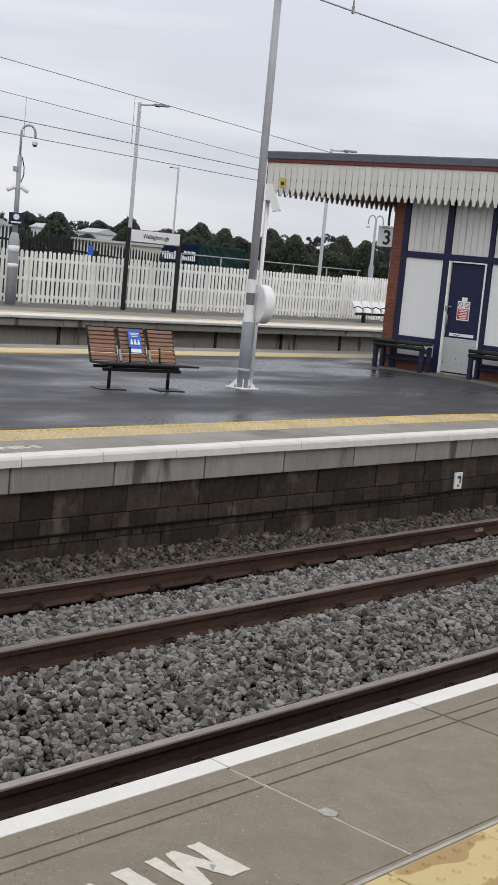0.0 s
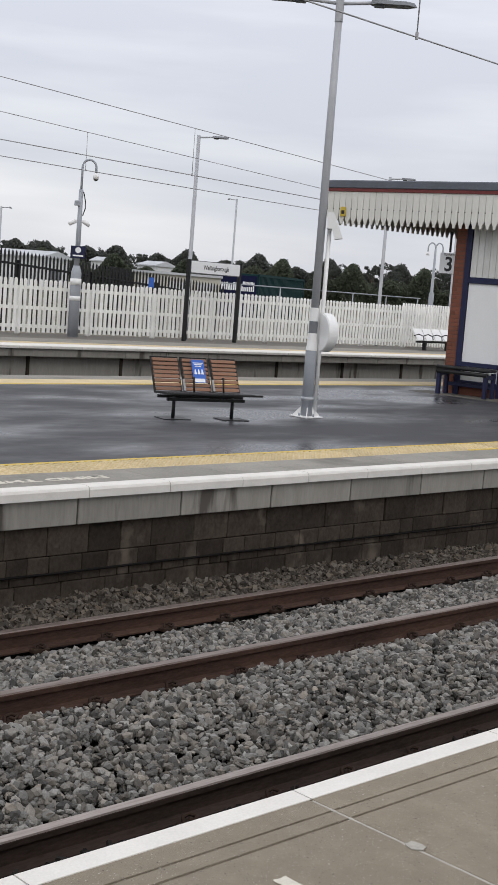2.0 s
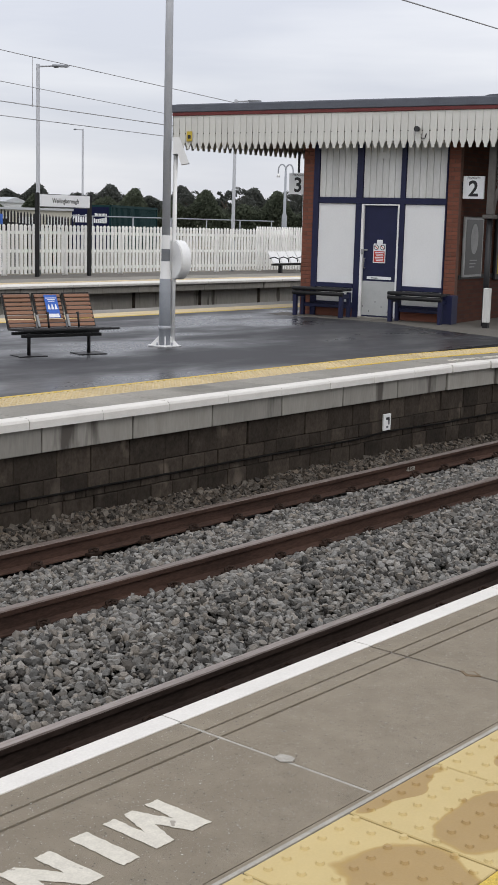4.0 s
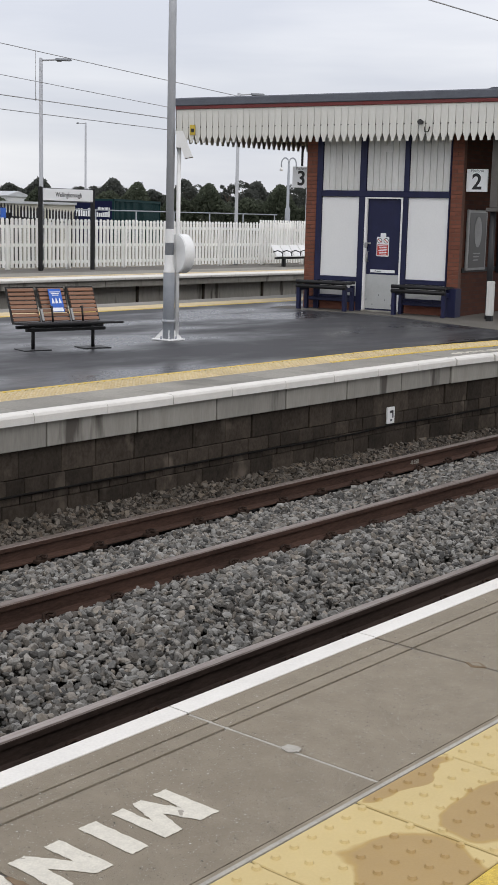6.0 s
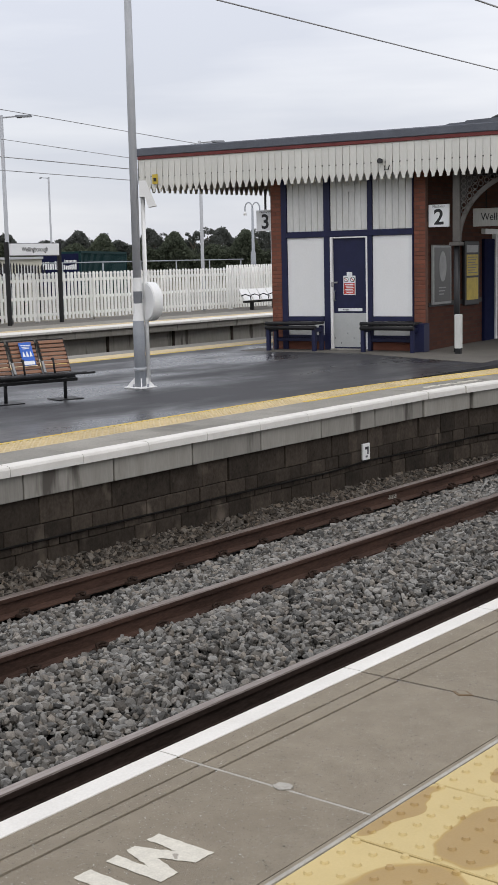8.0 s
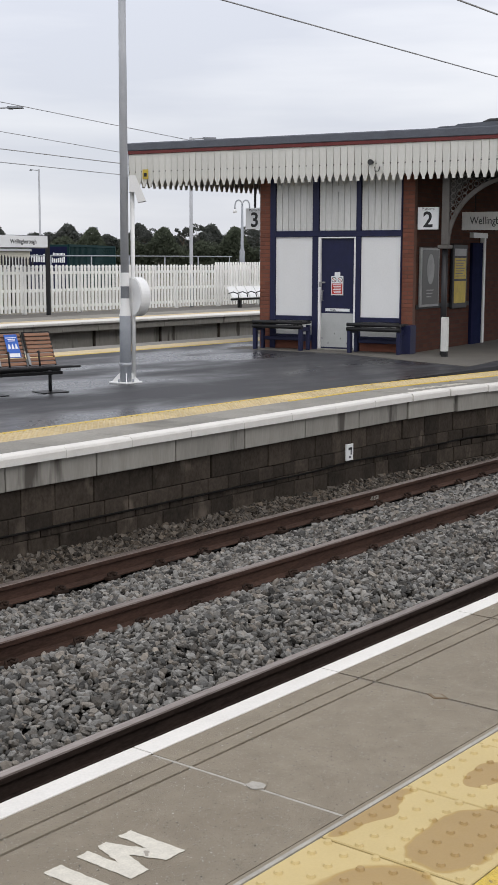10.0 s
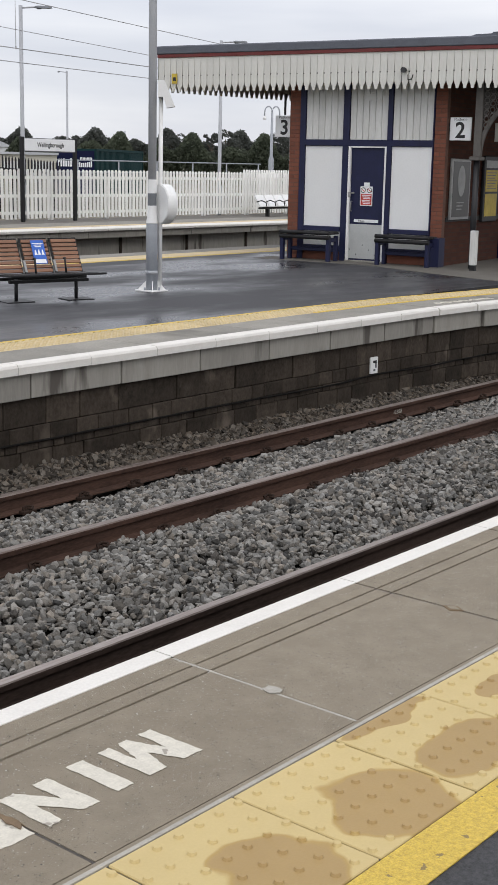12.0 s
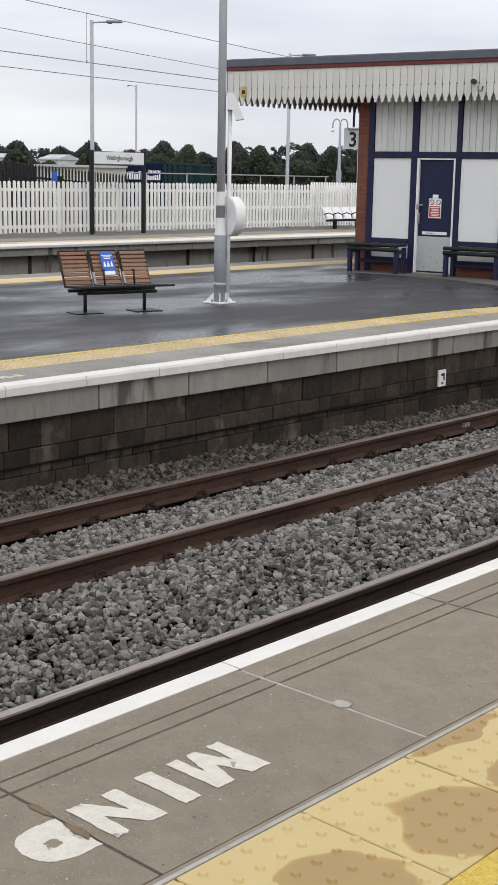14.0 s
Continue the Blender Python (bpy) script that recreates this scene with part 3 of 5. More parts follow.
near_stones = new("ballast", stones(36000, 1.5, 10.0, 0.0195, 0.041, 5, full=True))
tagged(near_stones, "angular grey broken-stone ballast between and beside the rails", "ballast", kind="stuff")
far_stones = new("ballast", stones(36000, 10.0, 18.5, 0.0195, 0.041, 6))
tagged(far_stones, "angular grey broken-stone ballast between and beside the rails", "ballast", kind="stuff")

side_stones = new("ballast", stones(9000, -5.5, 1.5, 0.030, 0.060, 8, 2.2, 5.95))
tagged(side_stones, "angular grey broken-stone ballast between and beside the rails", "ballast", kind="stuff")
end_stones = new("ballast", stones(12000, 18.5, 30.0, 0.035, 0.065, 9, 2.2, 5.95))
tagged(end_stones, "angular grey broken-stone ballast between and beside the rails", "ballast", kind="stuff")
black_stones = new("ballast", stones(12000, -5.5, 20.0, 0.020, 0.042, 10, 0.75, 2.05, "blackish_stone"))
tagged(black_stones, "near-black ballast stones between the rails beside the platform", "ballast", kind="stuff")
edge_stones = new("ballast", stones(21000, 1.0, 18.0, 0.017, 0.040, 7, 5.1, 5.95, "dirty_stone"))
tagged(edge_stones, "brown dusty broken-stone ballast along the foot of the wall", "ballast", kind="stuff")

# rails
RAIL_PROFILE = [(-0.07, -0.159), (0.07, -0.159), (0.07, -0.148), (0.012, -0.13), (0.009, -0.05), (0.034, -0.038), (0.036, -0.008), (0.028, 0.0), (-0.028, 0.0), (-0.036, -0.008), (-0.034, -0.038), (-0.009, -0.05), (-0.012, -0.13), (-0.07, -0.148)]
for ry, rz in RAILS:
    rail = thing("running_rail", (0, 0, 0), "rusty brown steel running rail on ballasted sleepers", "rail", "running rails")
    part("rail_body", sweep([(a, b + rz) for a, b in RAIL_PROFILE], RX, ry), "grime" if ry < 3 else "rail", rail)
    part("rail_head", sweep([(-0.034, rz - 0.006), (0.034, rz - 0.006), (0.030, rz + 0.003), (-0.030, rz + 0.003)], RX, ry), "brighthead" if ry < 3 else "railhead", rail, "worn polished running surface")

# sleepers with their spring clips
clip_me = mesh_of("spring_clip", tube([(-0.05, -0.02, 0.0), (-0.02, 0.03, 0.03), (0.03, 0.035, 0.035), (0.045, -0.01, 0.03), (0.01, -0.03, 0.02), (-0.02, -0.02, 0.035)], 0.011, 6), "clip")
pad_me = mesh_of("rail_pad", box(-0.07, 0.07, -0.035, 0.035, -0.02, 0.012, 0.006), "clip")
for k in range(-4, 32):
    for (ya, za), (yb, zb), off in ((RAILS[0], RAILS[1], 0.25), (RAILS[2], RAILS[3], 0.02)):
        x = 6.62 + 0.62 * k + off
        tilt = math.degrees(math.atan2(zb - za, yb - ya))
        sl = thing("sleeper", pose(x, (ya + yb) / 2 + cy(x), (za + zb) / 2 - 0.165, tilt, 0, 0), "grey concrete sleeper sunk in the ballast", "sleeper", "track sleepers")
        if k == -4:
            sleeper_me = mesh_of("sleeper_body", box(-0.12, 0.12, -1.06, 1.06, -0.2, -0.045, 0.02), "sleeper") if off == 0.25 else sleeper_me
        part("sleeper_body", sleeper_me, "sleeper", sl)
        for side in (-0.7525, 0.7525):
            for w in (-0.105, 0.105):
                if off == 0.25 and side < 0 and w < 0:
                    continue
                c = part("spring_clip", clip_me, "clip", sl)
                c.matrix_basis = pose(0, side + w, 0.012, 0, 0, 0 if w < 0 else 180)
                c = part("rail_pad", pad_me, "clip", sl)
                c.matrix_basis = pose(0, side + w, 0.012)

# chalked figures on the web of the far rail
chalk = text_part("-0.858", 0.048, "grout", [o for o in scene.objects if o.name.startswith("running_rail") and not o.parent][3], pose(12.25, 4.991 + cy(12.25) - 0.0135, -1.008 - 0.09, 90, 0, 0), name="chalk_figures")

# ---- the platform that the camera stands on ----
near_platform = thing("platform_near", (0, 0, 0), "grey concrete platform edge with white nosing and warning paving", "platform", kind="structure")
PLAT_X = [-6 + 2 * i for i in range(36)]
part("platform_body", sweep([(-0.12, -1.3), (-0.12, -0.09), (-7.0, -0.09), (-7.0, -1.3)], PLAT_X, 0.0), "mortar", near_platform)
SLAB_TOP = [(0.0, -0.088), (0.0, -0.012), (-0.012, 0.0), (-0.187, 0.0), (-0.188, -0.012), (-0.197, -0.012), (-0.198, 0.0), (-0.258, 0.0), (-0.259, -0.012), (-0.269, -0.012), (-0.270, 0.0), (-0.838, 0.0), (-0.842, -0.088)]
slab_me = mesh_of("edge_slab", prism(SLAB_TOP, 1.058, "x"), "slab")
edge_me = mesh_of("white_nosing", prism([(0.003, -0.06), (0.003, -0.010), (-0.010, 0.003), (-0.093, 0.003), (-0.093, -0.001), (-0.003, -0.02), (-0.003, -0.06)], 1.064, "x"), "white")
fill_me = mesh_of("joint_filler", box(0, 0.014, -0.84, -0.1, -0.02, -0.0012), "grout")
dirty_me = mesh_of("joint_dirt", box(0, 0.014, -0.84, -0.1, -0.02, -0.0030), "dirt")
mud_me = mesh_of("joint_dirt", box(0, 0.016, -0.84, -0.1, -0.02, -0.0020), "mud")
for k in range(-8, 22):
    x = 2.962 + 1.07 * k
    tw = math.degrees(BEND * x)
    for nm, me in (("edge_slab", slab_me), ("white_nosing", edge_me), ("joint_filler", fill_me if k == 0 else dirty_me)):
        p = part(nm, me, None, near_platform)
        dx = 0.005 if nm == "edge_slab" else (0.003 if nm == "white_nosing" else -0.007)
        p.matrix_basis = pose(x + dx, cy(x), random.uniform(-0.001, 0.001) if nm == "edge_slab" else 0, 0, 0, tw)


def blob(cx, cyy, z, rx, ry, seed, height=0.004, points=22, rough=0.35):
    rng = random.Random(seed)
    out = [((1 + rng.uniform(-rough, rough)) * rx * math.cos(2 * math.pi * i / points) + cx, (1 + rng.uniform(-rough, rough)) * ry * math.sin(2 * math.pi * i / points) + cyy) for i in range(points)]
    bm = prism(out, height, "z")
    bmesh.ops.translate(bm, verts=bm.verts, vec=(0, 0, z))
    return bm


part("mortar_patch", blob(2.972, -0.512, 0.0005, 0.026, 0.030, 4, 0.003, 22, 0.14), "grout", near_platform, "pale mortar patch over a joint")
part("mortar_patch", prism([(4.032, -0.575), (4.062, -0.53), (4.032, -0.485), (4.002, -0.53)], 0.003, "z"), "mud", near_platform, "brown mortar diamond over a joint")
part("mortar_patch", prism([(4.032, -0.558), (4.051, -0.53), (4.032, -0.502), (4.013, -0.53)], 0.005, "z"), "slab", near_platform, "bare centre of the mortar diamond")
part("mortar_patch", blob(1.885, -0.55, 0.0042, 0.013, 0.05, 12, 0.002), "mud", near_platform, "brown mud in a cracked joint")
part("mortar_patch", blob(1.888, -0.39, 0.0005, 0.010, 0.04, 15), "mud", near_platform, "brown mortar patch over a joint")

rng = np.random.default_rng(11)
for count, material, nm in ((12000, "fleck", "pale_grit"), (15000, "pit", "dark_grit")):
    px, py, pr = rng.uniform(1.2, 7.5, count), -rng.uniform(0.11, 0.83, count), rng.uniform(0.0006, 0.0017, count) * (1 + (rng.random(count) > 0.93) * 0.9)
    ang = np.arange(5) * 2 * np.pi / 5
    vx = px[:, None] + pr[:, None] * np.cos(ang) * rng.uniform(0.6, 1.3, (count, 5))
    vy = py[:, None] + pr[:, None] * np.sin(ang) * rng.uniform(0.6, 1.3, (count, 5)) + BEND * px[:, None] ** 2 / 2
    vv = np.stack([vx, vy, np.full_like(vx, 0.0013)], 2).reshape(-1, 3)
    ob = part(nm, raw_mesh(nm, vv, np.arange(count * 5).reshape(-1, 5), material), None, near_platform)
    ob["kind"] = "stuff"

# painted words
words = thing("painted_words", (0, 0, 0.0012), "worn white stencilled words painted on the platform slabs", "lettering", "painted platform warnings")
GLYPHS = (
    [(2.505, 0.43), (2.458, 0.43), (2.452, 0.545), (2.407, 0.43), (2.376, 0.43), (2.340, 0.545), (2.338, 0.43), (2.296, 0.43), (2.298, 0.63), (2.362, 0.63), (2.393, 0.53), (2.434, 0.63), (2.507, 0.63)],
    [(2.237, 0.43), (2.178, 0.43), (2.178, 0.63), (2.237, 0.63)],
    [(2.103, 0.44), (2.05, 0.44), (2.052, 0.55), (1.985, 0.44), (1.935, 0.44), (1.932, 0.635), (1.98, 0.635), (1.982, 0.53), (2.052, 0.635), (2.107, 0.635)],
    [(1.888, 0.452), (1.81, 0.452), (1.76, 0.462), (1.733, 0.49), (1.722, 0.53), (1.726, 0.58), (1.75, 0.617), (1.80, 0.635), (1.888, 0.635)],
    [(1.60, 0.63), (1.45, 0.63), (1.45, 0.58), (1.50, 0.58), (1.50, 0.44), (1.55, 0.44), (1.55, 0.58), (1.60, 0.58)],
)
rag = random.Random(17)
for glyph in GLYPHS:
    out = []
    for (xa, ya), (xb, yb) in zip(glyph, glyph[1:] + glyph[:1]):
        for i in range(8):
            out.append((xa + (xb - xa) * i / 8 + rag.uniform(-0.0026, 0.0026), -(ya + (yb - ya) * i / 8) + rag.uniform(-0.0026, 0.0026)))
    part("letter", prism(out, 0.0012, "z"), "letter", words)
part("worn_spot", blob(1.805, -0.548, 0.0013, 0.020, 0.022, 21, 0.0006, 24, 0.2), "slab", words, "bare spot worn through the paint")

# warning paving tiles with staggered domes
TILE, TILE_Y = 0.4537, 0.468
bm = box(0.003, TILE - 0.003, -TILE_Y + 0.003, -0.003, -0.09, 0.0, 0.003)
for j in range(6):
    for i in range(6):
        x, y = (i + (0.25 if j % 2 else 0.75)) * TILE / 6, -(j + 0.5) * TILE_Y / 6
        bmesh.ops.create_cone(bm, cap_ends=True, segments=12, radius1=0.0150, radius2=0.0095, depth=0.010, matrix=Matrix.Translation((x, y, 0.0020)))
tile_me = mesh_of("tactile_tile", bm, "tactile")
part("slab_margin", sweep([(-0.8425, -0.05), (-0.8425, -0.0005), (-0.857, -0.0005), (-0.857, -0.05)], PLAT_X, 0.0), "slab", near_platform)
part("kerb_strip", sweep([(-0.857, -0.05), (-0.857, 0.0010), (-0.870, 0.0010), (-0.870, -0.05)], PLAT_X, 0.0), "grout", near_platform, "pale mortar strip along the warning paving")
part("tile_bed", sweep([(-0.858, -0.09), (-0.858, -0.006), (-1.338, -0.006), (-1.338, -0.09)], PLAT_X, 0.0), "dirt", near_platform)
for k in range(-18, 30):
    x = 2.3563 + TILE * k
    p = part("tactile_tile", tile_me, None, near_platform)
    p.matrix_basis = pose(x, -0.869 + cy(x), random.uniform(-0.001, 0.001), 0, 0, math.degrees(BEND * x))
part("asphalt_surface", sweep([(-1.340, -0.09), (-1.340, -0.004), (-7.0, -0.004), (-7.0, -0.09)], PLAT_X, 0.0), "asphalt", near_platform)
part("yellow_line", sweep([(-1.341, -0.003), (-1.341, 0.001), (-1.478, 0.001), (-1.478, -0.003)], PLAT_X, 0.0), "yellow", near_platform, "worn yellow safety line")

# ---- the island platform across the tracks ----
EDGE = 5.73
BENT_X = [-4 + 1.0 * i for i in range(34)]


def iy(x):
    """The island's near edge: it follows the curve, then swings out towards the track beside the building."""
    u = max(0.0, min(x, 20.0) - 13.4)
    return cy(x) - (0.0275 * u * u if u < 2.4 else 0.1584 + 0.132 * (u - 2.4))


def iyaw(x):
    return math.degrees(math.atan2(iy(x + 0.4) - iy(x - 0.4), 0.8))


island = thing("platform_island", (0, 0, 0), "island platform of wet dark asphalt with pale edge stones", "platform", kind="structure")
LONG_X = [-4 + 2 * i for i in range(50)]
part("platform_core", sweep([(0.6, -1.3), (0.6, -0.105 + ISLAND), (9.2, -0.1 + ISLAND), (9.2, -1.3)], LONG_X, EDGE), "mortar", island)
part("asphalt_surface", sweep([(1.15, -0.11 + ISLAND), (1.15, ISLAND), (8.1, ISLAND), (8.1, -0.11 + ISLAND)], LONG_X, EDGE), "wet", island, "wet dark asphalt with drying patches")
coping_me = mesh_of("coping_stone", prism([(0.0, -0.095), (0.0, -0.03), (0.012, -0.008), (0.035, 0.0), (0.155, 0.0), (0.155, -0.095)], 0.872, "x"), "white")
paver_me = mesh_of("paving_slab", box(0, 0.873, 0.158, 0.722, -0.1, -0.002, 0.003), "far_slab")
bm = box(0, 0.43, 0.726, 1.146, -0.1, 0.0, 0.003)
for j in range(5):
    for i in range(5):
        bmesh.ops.create_cone(bm, cap_ends=True, segments=8, radius1=0.027, radius2=0.017, depth=0.014, matrix=Matrix.Translation(((i + 0.5) * 0.086, 0.726 + (j + 0.5) * 0.084, 0.006)))
far_tile_me = mesh_of("tactile_tile", bm, "far_tactile")
for k in range(-6, 42):
    x = 7.29 + 0.879 * k
    for nm, me in (("coping_stone", coping_me), ("paving_slab", paver_me)):
        p = part(nm, me, None, island)
        p.matrix_basis = pose(x, EDGE + iy(x), ISLAND + random.uniform(-0.002, 0.002), 0, 0, iyaw(x))
for k in range(-10, 72):
    x = 7.1 + 0.434 * k
    p = part("tactile_tile", far_tile_me, None, island)
    p.matrix_basis = pose(x, EDGE + iy(x), ISLAND, 0, 0, iyaw(x))
fascia_me = mesh_of("fascia_panel", box(0.009, 1.125, 0.045, 0.3, -0.325, -0.097, 0.005), "fascia")
for k in range(-5, 30):
    x = 7.467 + 1.134 * k
    p = part("fascia_panel", fascia_me, None, island)
    p.matrix_basis = pose(x, EDGE + iy(x) + random.uniform(-0.003, 0.003), ISLAND, 0, 0, iyaw(x))
# coursed blocks below the fascia, their colour holding soot and the overhang's shade
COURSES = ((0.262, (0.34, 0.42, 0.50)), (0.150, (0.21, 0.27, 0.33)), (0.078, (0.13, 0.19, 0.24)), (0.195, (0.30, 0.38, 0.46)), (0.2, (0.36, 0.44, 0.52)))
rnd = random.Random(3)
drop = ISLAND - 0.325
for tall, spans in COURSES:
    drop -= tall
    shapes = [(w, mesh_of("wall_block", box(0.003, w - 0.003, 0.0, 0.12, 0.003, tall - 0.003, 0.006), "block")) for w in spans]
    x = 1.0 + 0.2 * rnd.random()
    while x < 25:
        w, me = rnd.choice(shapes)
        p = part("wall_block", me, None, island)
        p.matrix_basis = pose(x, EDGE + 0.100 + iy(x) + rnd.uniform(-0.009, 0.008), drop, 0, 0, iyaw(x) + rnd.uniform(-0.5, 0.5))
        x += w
part("wall_backing", sweep([(0.125, -1.3), (0.125, -0.105 + ISLAND), (1.3, -0.105 + ISLAND), (1.3, -1.3)], BENT_X, EDGE, iy), "mortar", island)
# platform 3 edge
part("far_yellow_line", sweep([(8.1, -0.1 + ISLAND), (8.1, ISLAND + 0.003), (8.24, ISLAND + 0.003), (8.24, -0.1 + ISLAND)], LONG_X, EDGE), "yellow", island, "yellow safety line")
part("far_warning_strip", sweep([(8.24, -0.1 + ISLAND), (8.24, ISLAND + 0.004), (8.85, ISLAND + 0.004), (8.85, -0.1 + ISLAND)], LONG_X, EDGE), "far_tactile", island, "buff warning paving strip")
part("far_coping", sweep([(8.85, -0.1 + ISLAND), (8.85, ISLAND + 0.002), (9.5, ISLAND + 0.002), (9.5, -0.1 + ISLAND)], LONG_X, EDGE), "far_slab", island, "pale edge stones")
part("yellow_line", sweep([(1.15, ISLAND + 0.0005), (1.15, ISLAND + 0.004), (1.22, ISLAND + 0.004), (1.22, ISLAND + 0.0005)], BENT_X, EDGE, iy), "yellow", island, "yellow safety line")

part("yellow_line", sweep([(0.70, ISLAND - 0.01), (0.70, ISLAND + 0.003), (0.79, ISLAND + 0.003), (0.79, ISLAND - 0.01)], [12.6 + 0.5 * i for i in range(30)], EDGE, iy), "yellow", island, "yellow safety line")

# cable clipped along the wall
pts = []
for i in range(120):
    x = 1 + 0.25 * i
    pts.append((x, EDGE + 0.078 + iy(x), float(np.interp(x, (1, 7.3, 10, 11.6, 12.3, 12.9, 14.3, 15.7, 18, 31), (-0.85, -0.852, -0.858, -0.872, -0.878, -0.848, -0.875, -0.835, -0.86, -0.86))) + 0.006 * noise.noise((x * 2, 0, 0))))
tagged(part("wall_cable", tube(pts, 0.011, 6), "cable"), "black cable slung along the platform wall", "cable")

# small white plates on the wall
def wall_plate(x, z):
    t = thing("wall_plate", pose(x, EDGE + 0.083 + iy(x), z, 0, 0, 0), "small weathered white marker plate on the platform wall", "marker plate", "marker plates on the wall")
    part("plate", box(-0.075, 0.075, -0.012, 0.012, -0.1, 0.1, 0.003), "whitep", t)
    part("mark", box(-0.03, 0.04, -0.016, -0.012, 0.03, 0.06), "ink", t)
    part("mark", box(0.015, 0.045, -0.016, -0.012, -0.03, 0.03), "greyink", t)
    part("mark", box(-0.02, 0.02, -0.016, -0.012, -0.07, -0.045), "greyink", t)


wall_plate(12.98, -0.735)
wall_plate(5.393, -0.735)


# worn words on the island's paving
def island_words(x, dy, length):
    t = thing("painted_words", pose(x, EDGE + iy(x) + dy, ISLAND - 0.0012, 0, 0, 180 + iyaw(x)), "worn white stencilled words painted on the island paving", "lettering", "painted platform warnings")
    w = text_part("MIND THE GAP", 0.105, "letter", t, pose(0, 0, 0), 0.006)
    xs = [v.co.x for v in w.data.vertices]
    w.matrix_basis = Matrix.Diagonal((length / (max(xs) - min(xs)), 1, 1, 1))


island_words(6.02, 0.40, 1.72)
island_words(15.4, 0.38, 1.3)

# ---- tracks 3 and 4 and the far platform ----
P4 = 22.4
trench = sheet("track_bed", -6, 90, 14.5, 24.0, -1.1, "bed", 4)
tagged(trench, "dark ballast bed between the island and the far platform", "track bed", kind="structure")
for ry in (16.45, 17.955, 19.95, 21.455):
    rail = thing("running_rail", (0, 0, 0), "rusty brown steel running rail between the far platforms", "rail", "running rails")
    part("rail_body", sweep([(a, b - 0.95) for a, b in RAIL_PROFILE], LONG_X, ry), "rail", rail)
far_platform = thing("platform_far", (0, 0, 0), "far platform with white coping over a shaded concrete wall", "platform", kind="structure")
part("platform_body", sweep([(0.3, -1.3), (0.3, -0.36), (4.9, -0.36), (4.9, -1.3)], LONG_X, P4), "fascia", far_platform)
part("paved_strip", sweep([(1.4, -0.36), (1.4, ISLAND), (2.9, ISLAND), (2.9, -0.36)], LONG_X, P4), "far_slab", far_platform)
part("platform_surface", sweep([(2.9, -0.36), (2.9, ISLAND), (4.9, ISLAND), (4.9, -0.36)], LONG_X, P4), "tarmac", far_platform, "old brown tarmac along the fence")
part("rough_margin", sweep([(4.9, -1.3), (4.9, ISLAND - 0.05), (9.0, ISLAND - 0.15), (9.0, -1.3)], LONG_X, P4), "dry", far_platform, "dry pale scrubby ground behind the fence")
cop4 = mesh_of("coping_stone", box(0.004, 0.896, 0.0, 0.85, -0.075, 0.0, 0.012), "white")
fas4 = mesh_of("fascia_panel", box(0.006, 1.394, 0.06, 0.4, -0.26, -0.078, 0.004), "fascia")
tac4 = mesh_of("warning_slab", box(0.002, 0.598, 0.855, 1.4, -0.1, 0.001, 0.003), "far_tactile")
col4 = mesh_of("wall_pier", box(0, 0.07, 0.24, 0.4, -1.1, -0.26, 0.01), "block")
for k in range(0, 56):
    x = 6 + 0.9 * k
    p = part("coping_stone", cop4, None, far_platform)
    p.matrix_basis = pose(x, P4 + cy(x), ISLAND, 0, 0, math.degrees(BEND * x))
for k in range(0, 36):
    x = 6 + 1.4 * k
    p = part("fascia_panel", fas4, None, far_platform)
    p.matrix_basis = pose(x, P4 + cy(x), ISLAND, 0, 0, math.degrees(BEND * x))
    if k % 2 == 0:
        p = part("wall_pier", col4, None, far_platform)
        p.matrix_basis = pose(x, P4 + cy(x), ISLAND)
for k in range(0, 80):
    x = 6 + 0.6 * k
    p = part("warning_slab", tac4, None, far_platform)
    p.matrix_basis = pose(x, P4 + cy(x), ISLAND, 0, 0, math.degrees(BEND * x))

# white picket fence behind it
FENCE_Y = 26.75
fence = thing("picket_fence", (0, 0, ISLAND), "white picket fence with round-topped pales behind the far platform", "fence")
w = 0.044
pale_me = mesh_of("pale", prism([(-w, 0.06), (w, 0.06), (w, 1.46), (w * 0.75, 1.49), (w * 0.3, 1.505), (-w * 0.3, 1.505), (-w * 0.75, 1.49), (-w, 1.46)], 0.03, "y"), "picket")
x = 12.0
while x < 52:
    p = part("pale", pale_me, None, fence)
    p.matrix_basis = pose(x, FENCE_Y + cy(x), random.uniform(-0.012, 0.012), 0, random.uniform(-0.5, 0.5), math.degrees(BEND * x))
    x += 0.163
FX = [12 + 2 * i for i in range(21)]
for z0 in (0.18, 0.68, 1.22):
    part("rail", sweep([(0.032, z0), (0.032, z0 + 0.09), (0.085, z0 + 0.09), (0.085, z0)], FX, FENCE_Y), "picket", fence)
post_me = mesh_of("fence_post", box(-0.06, 0.06, 0.09, 0.21, 0, 1.25, 0.008), "picket")
for k in range(17):
    x = 12.5 + 2.4 * k
    p = part("fence_post", post_me, None, fence)
    p.matrix_basis = pose(x, FENCE_Y + cy(x), 0)
# second panel of fence set behind, near the building end
fence2 = thing("picket_fence", (0, 0, ISLAND), "short white picket fence panel standing behind the long fence", "fence")
for k in range(22):
    x = 36.8 + 0.152 * k
    p = part("pale", pale_me, None, fence2)
    p.matrix_basis = pose(x, FENCE_Y + 0.5 + cy(x), 0.09)
for z0 in (0.3, 1.2):
    part("rail", box(36.7, 40.1, FENCE_Y + 1.1, FENCE_Y + 1.15, z0, z0 + 0.09), "picket", fence2)

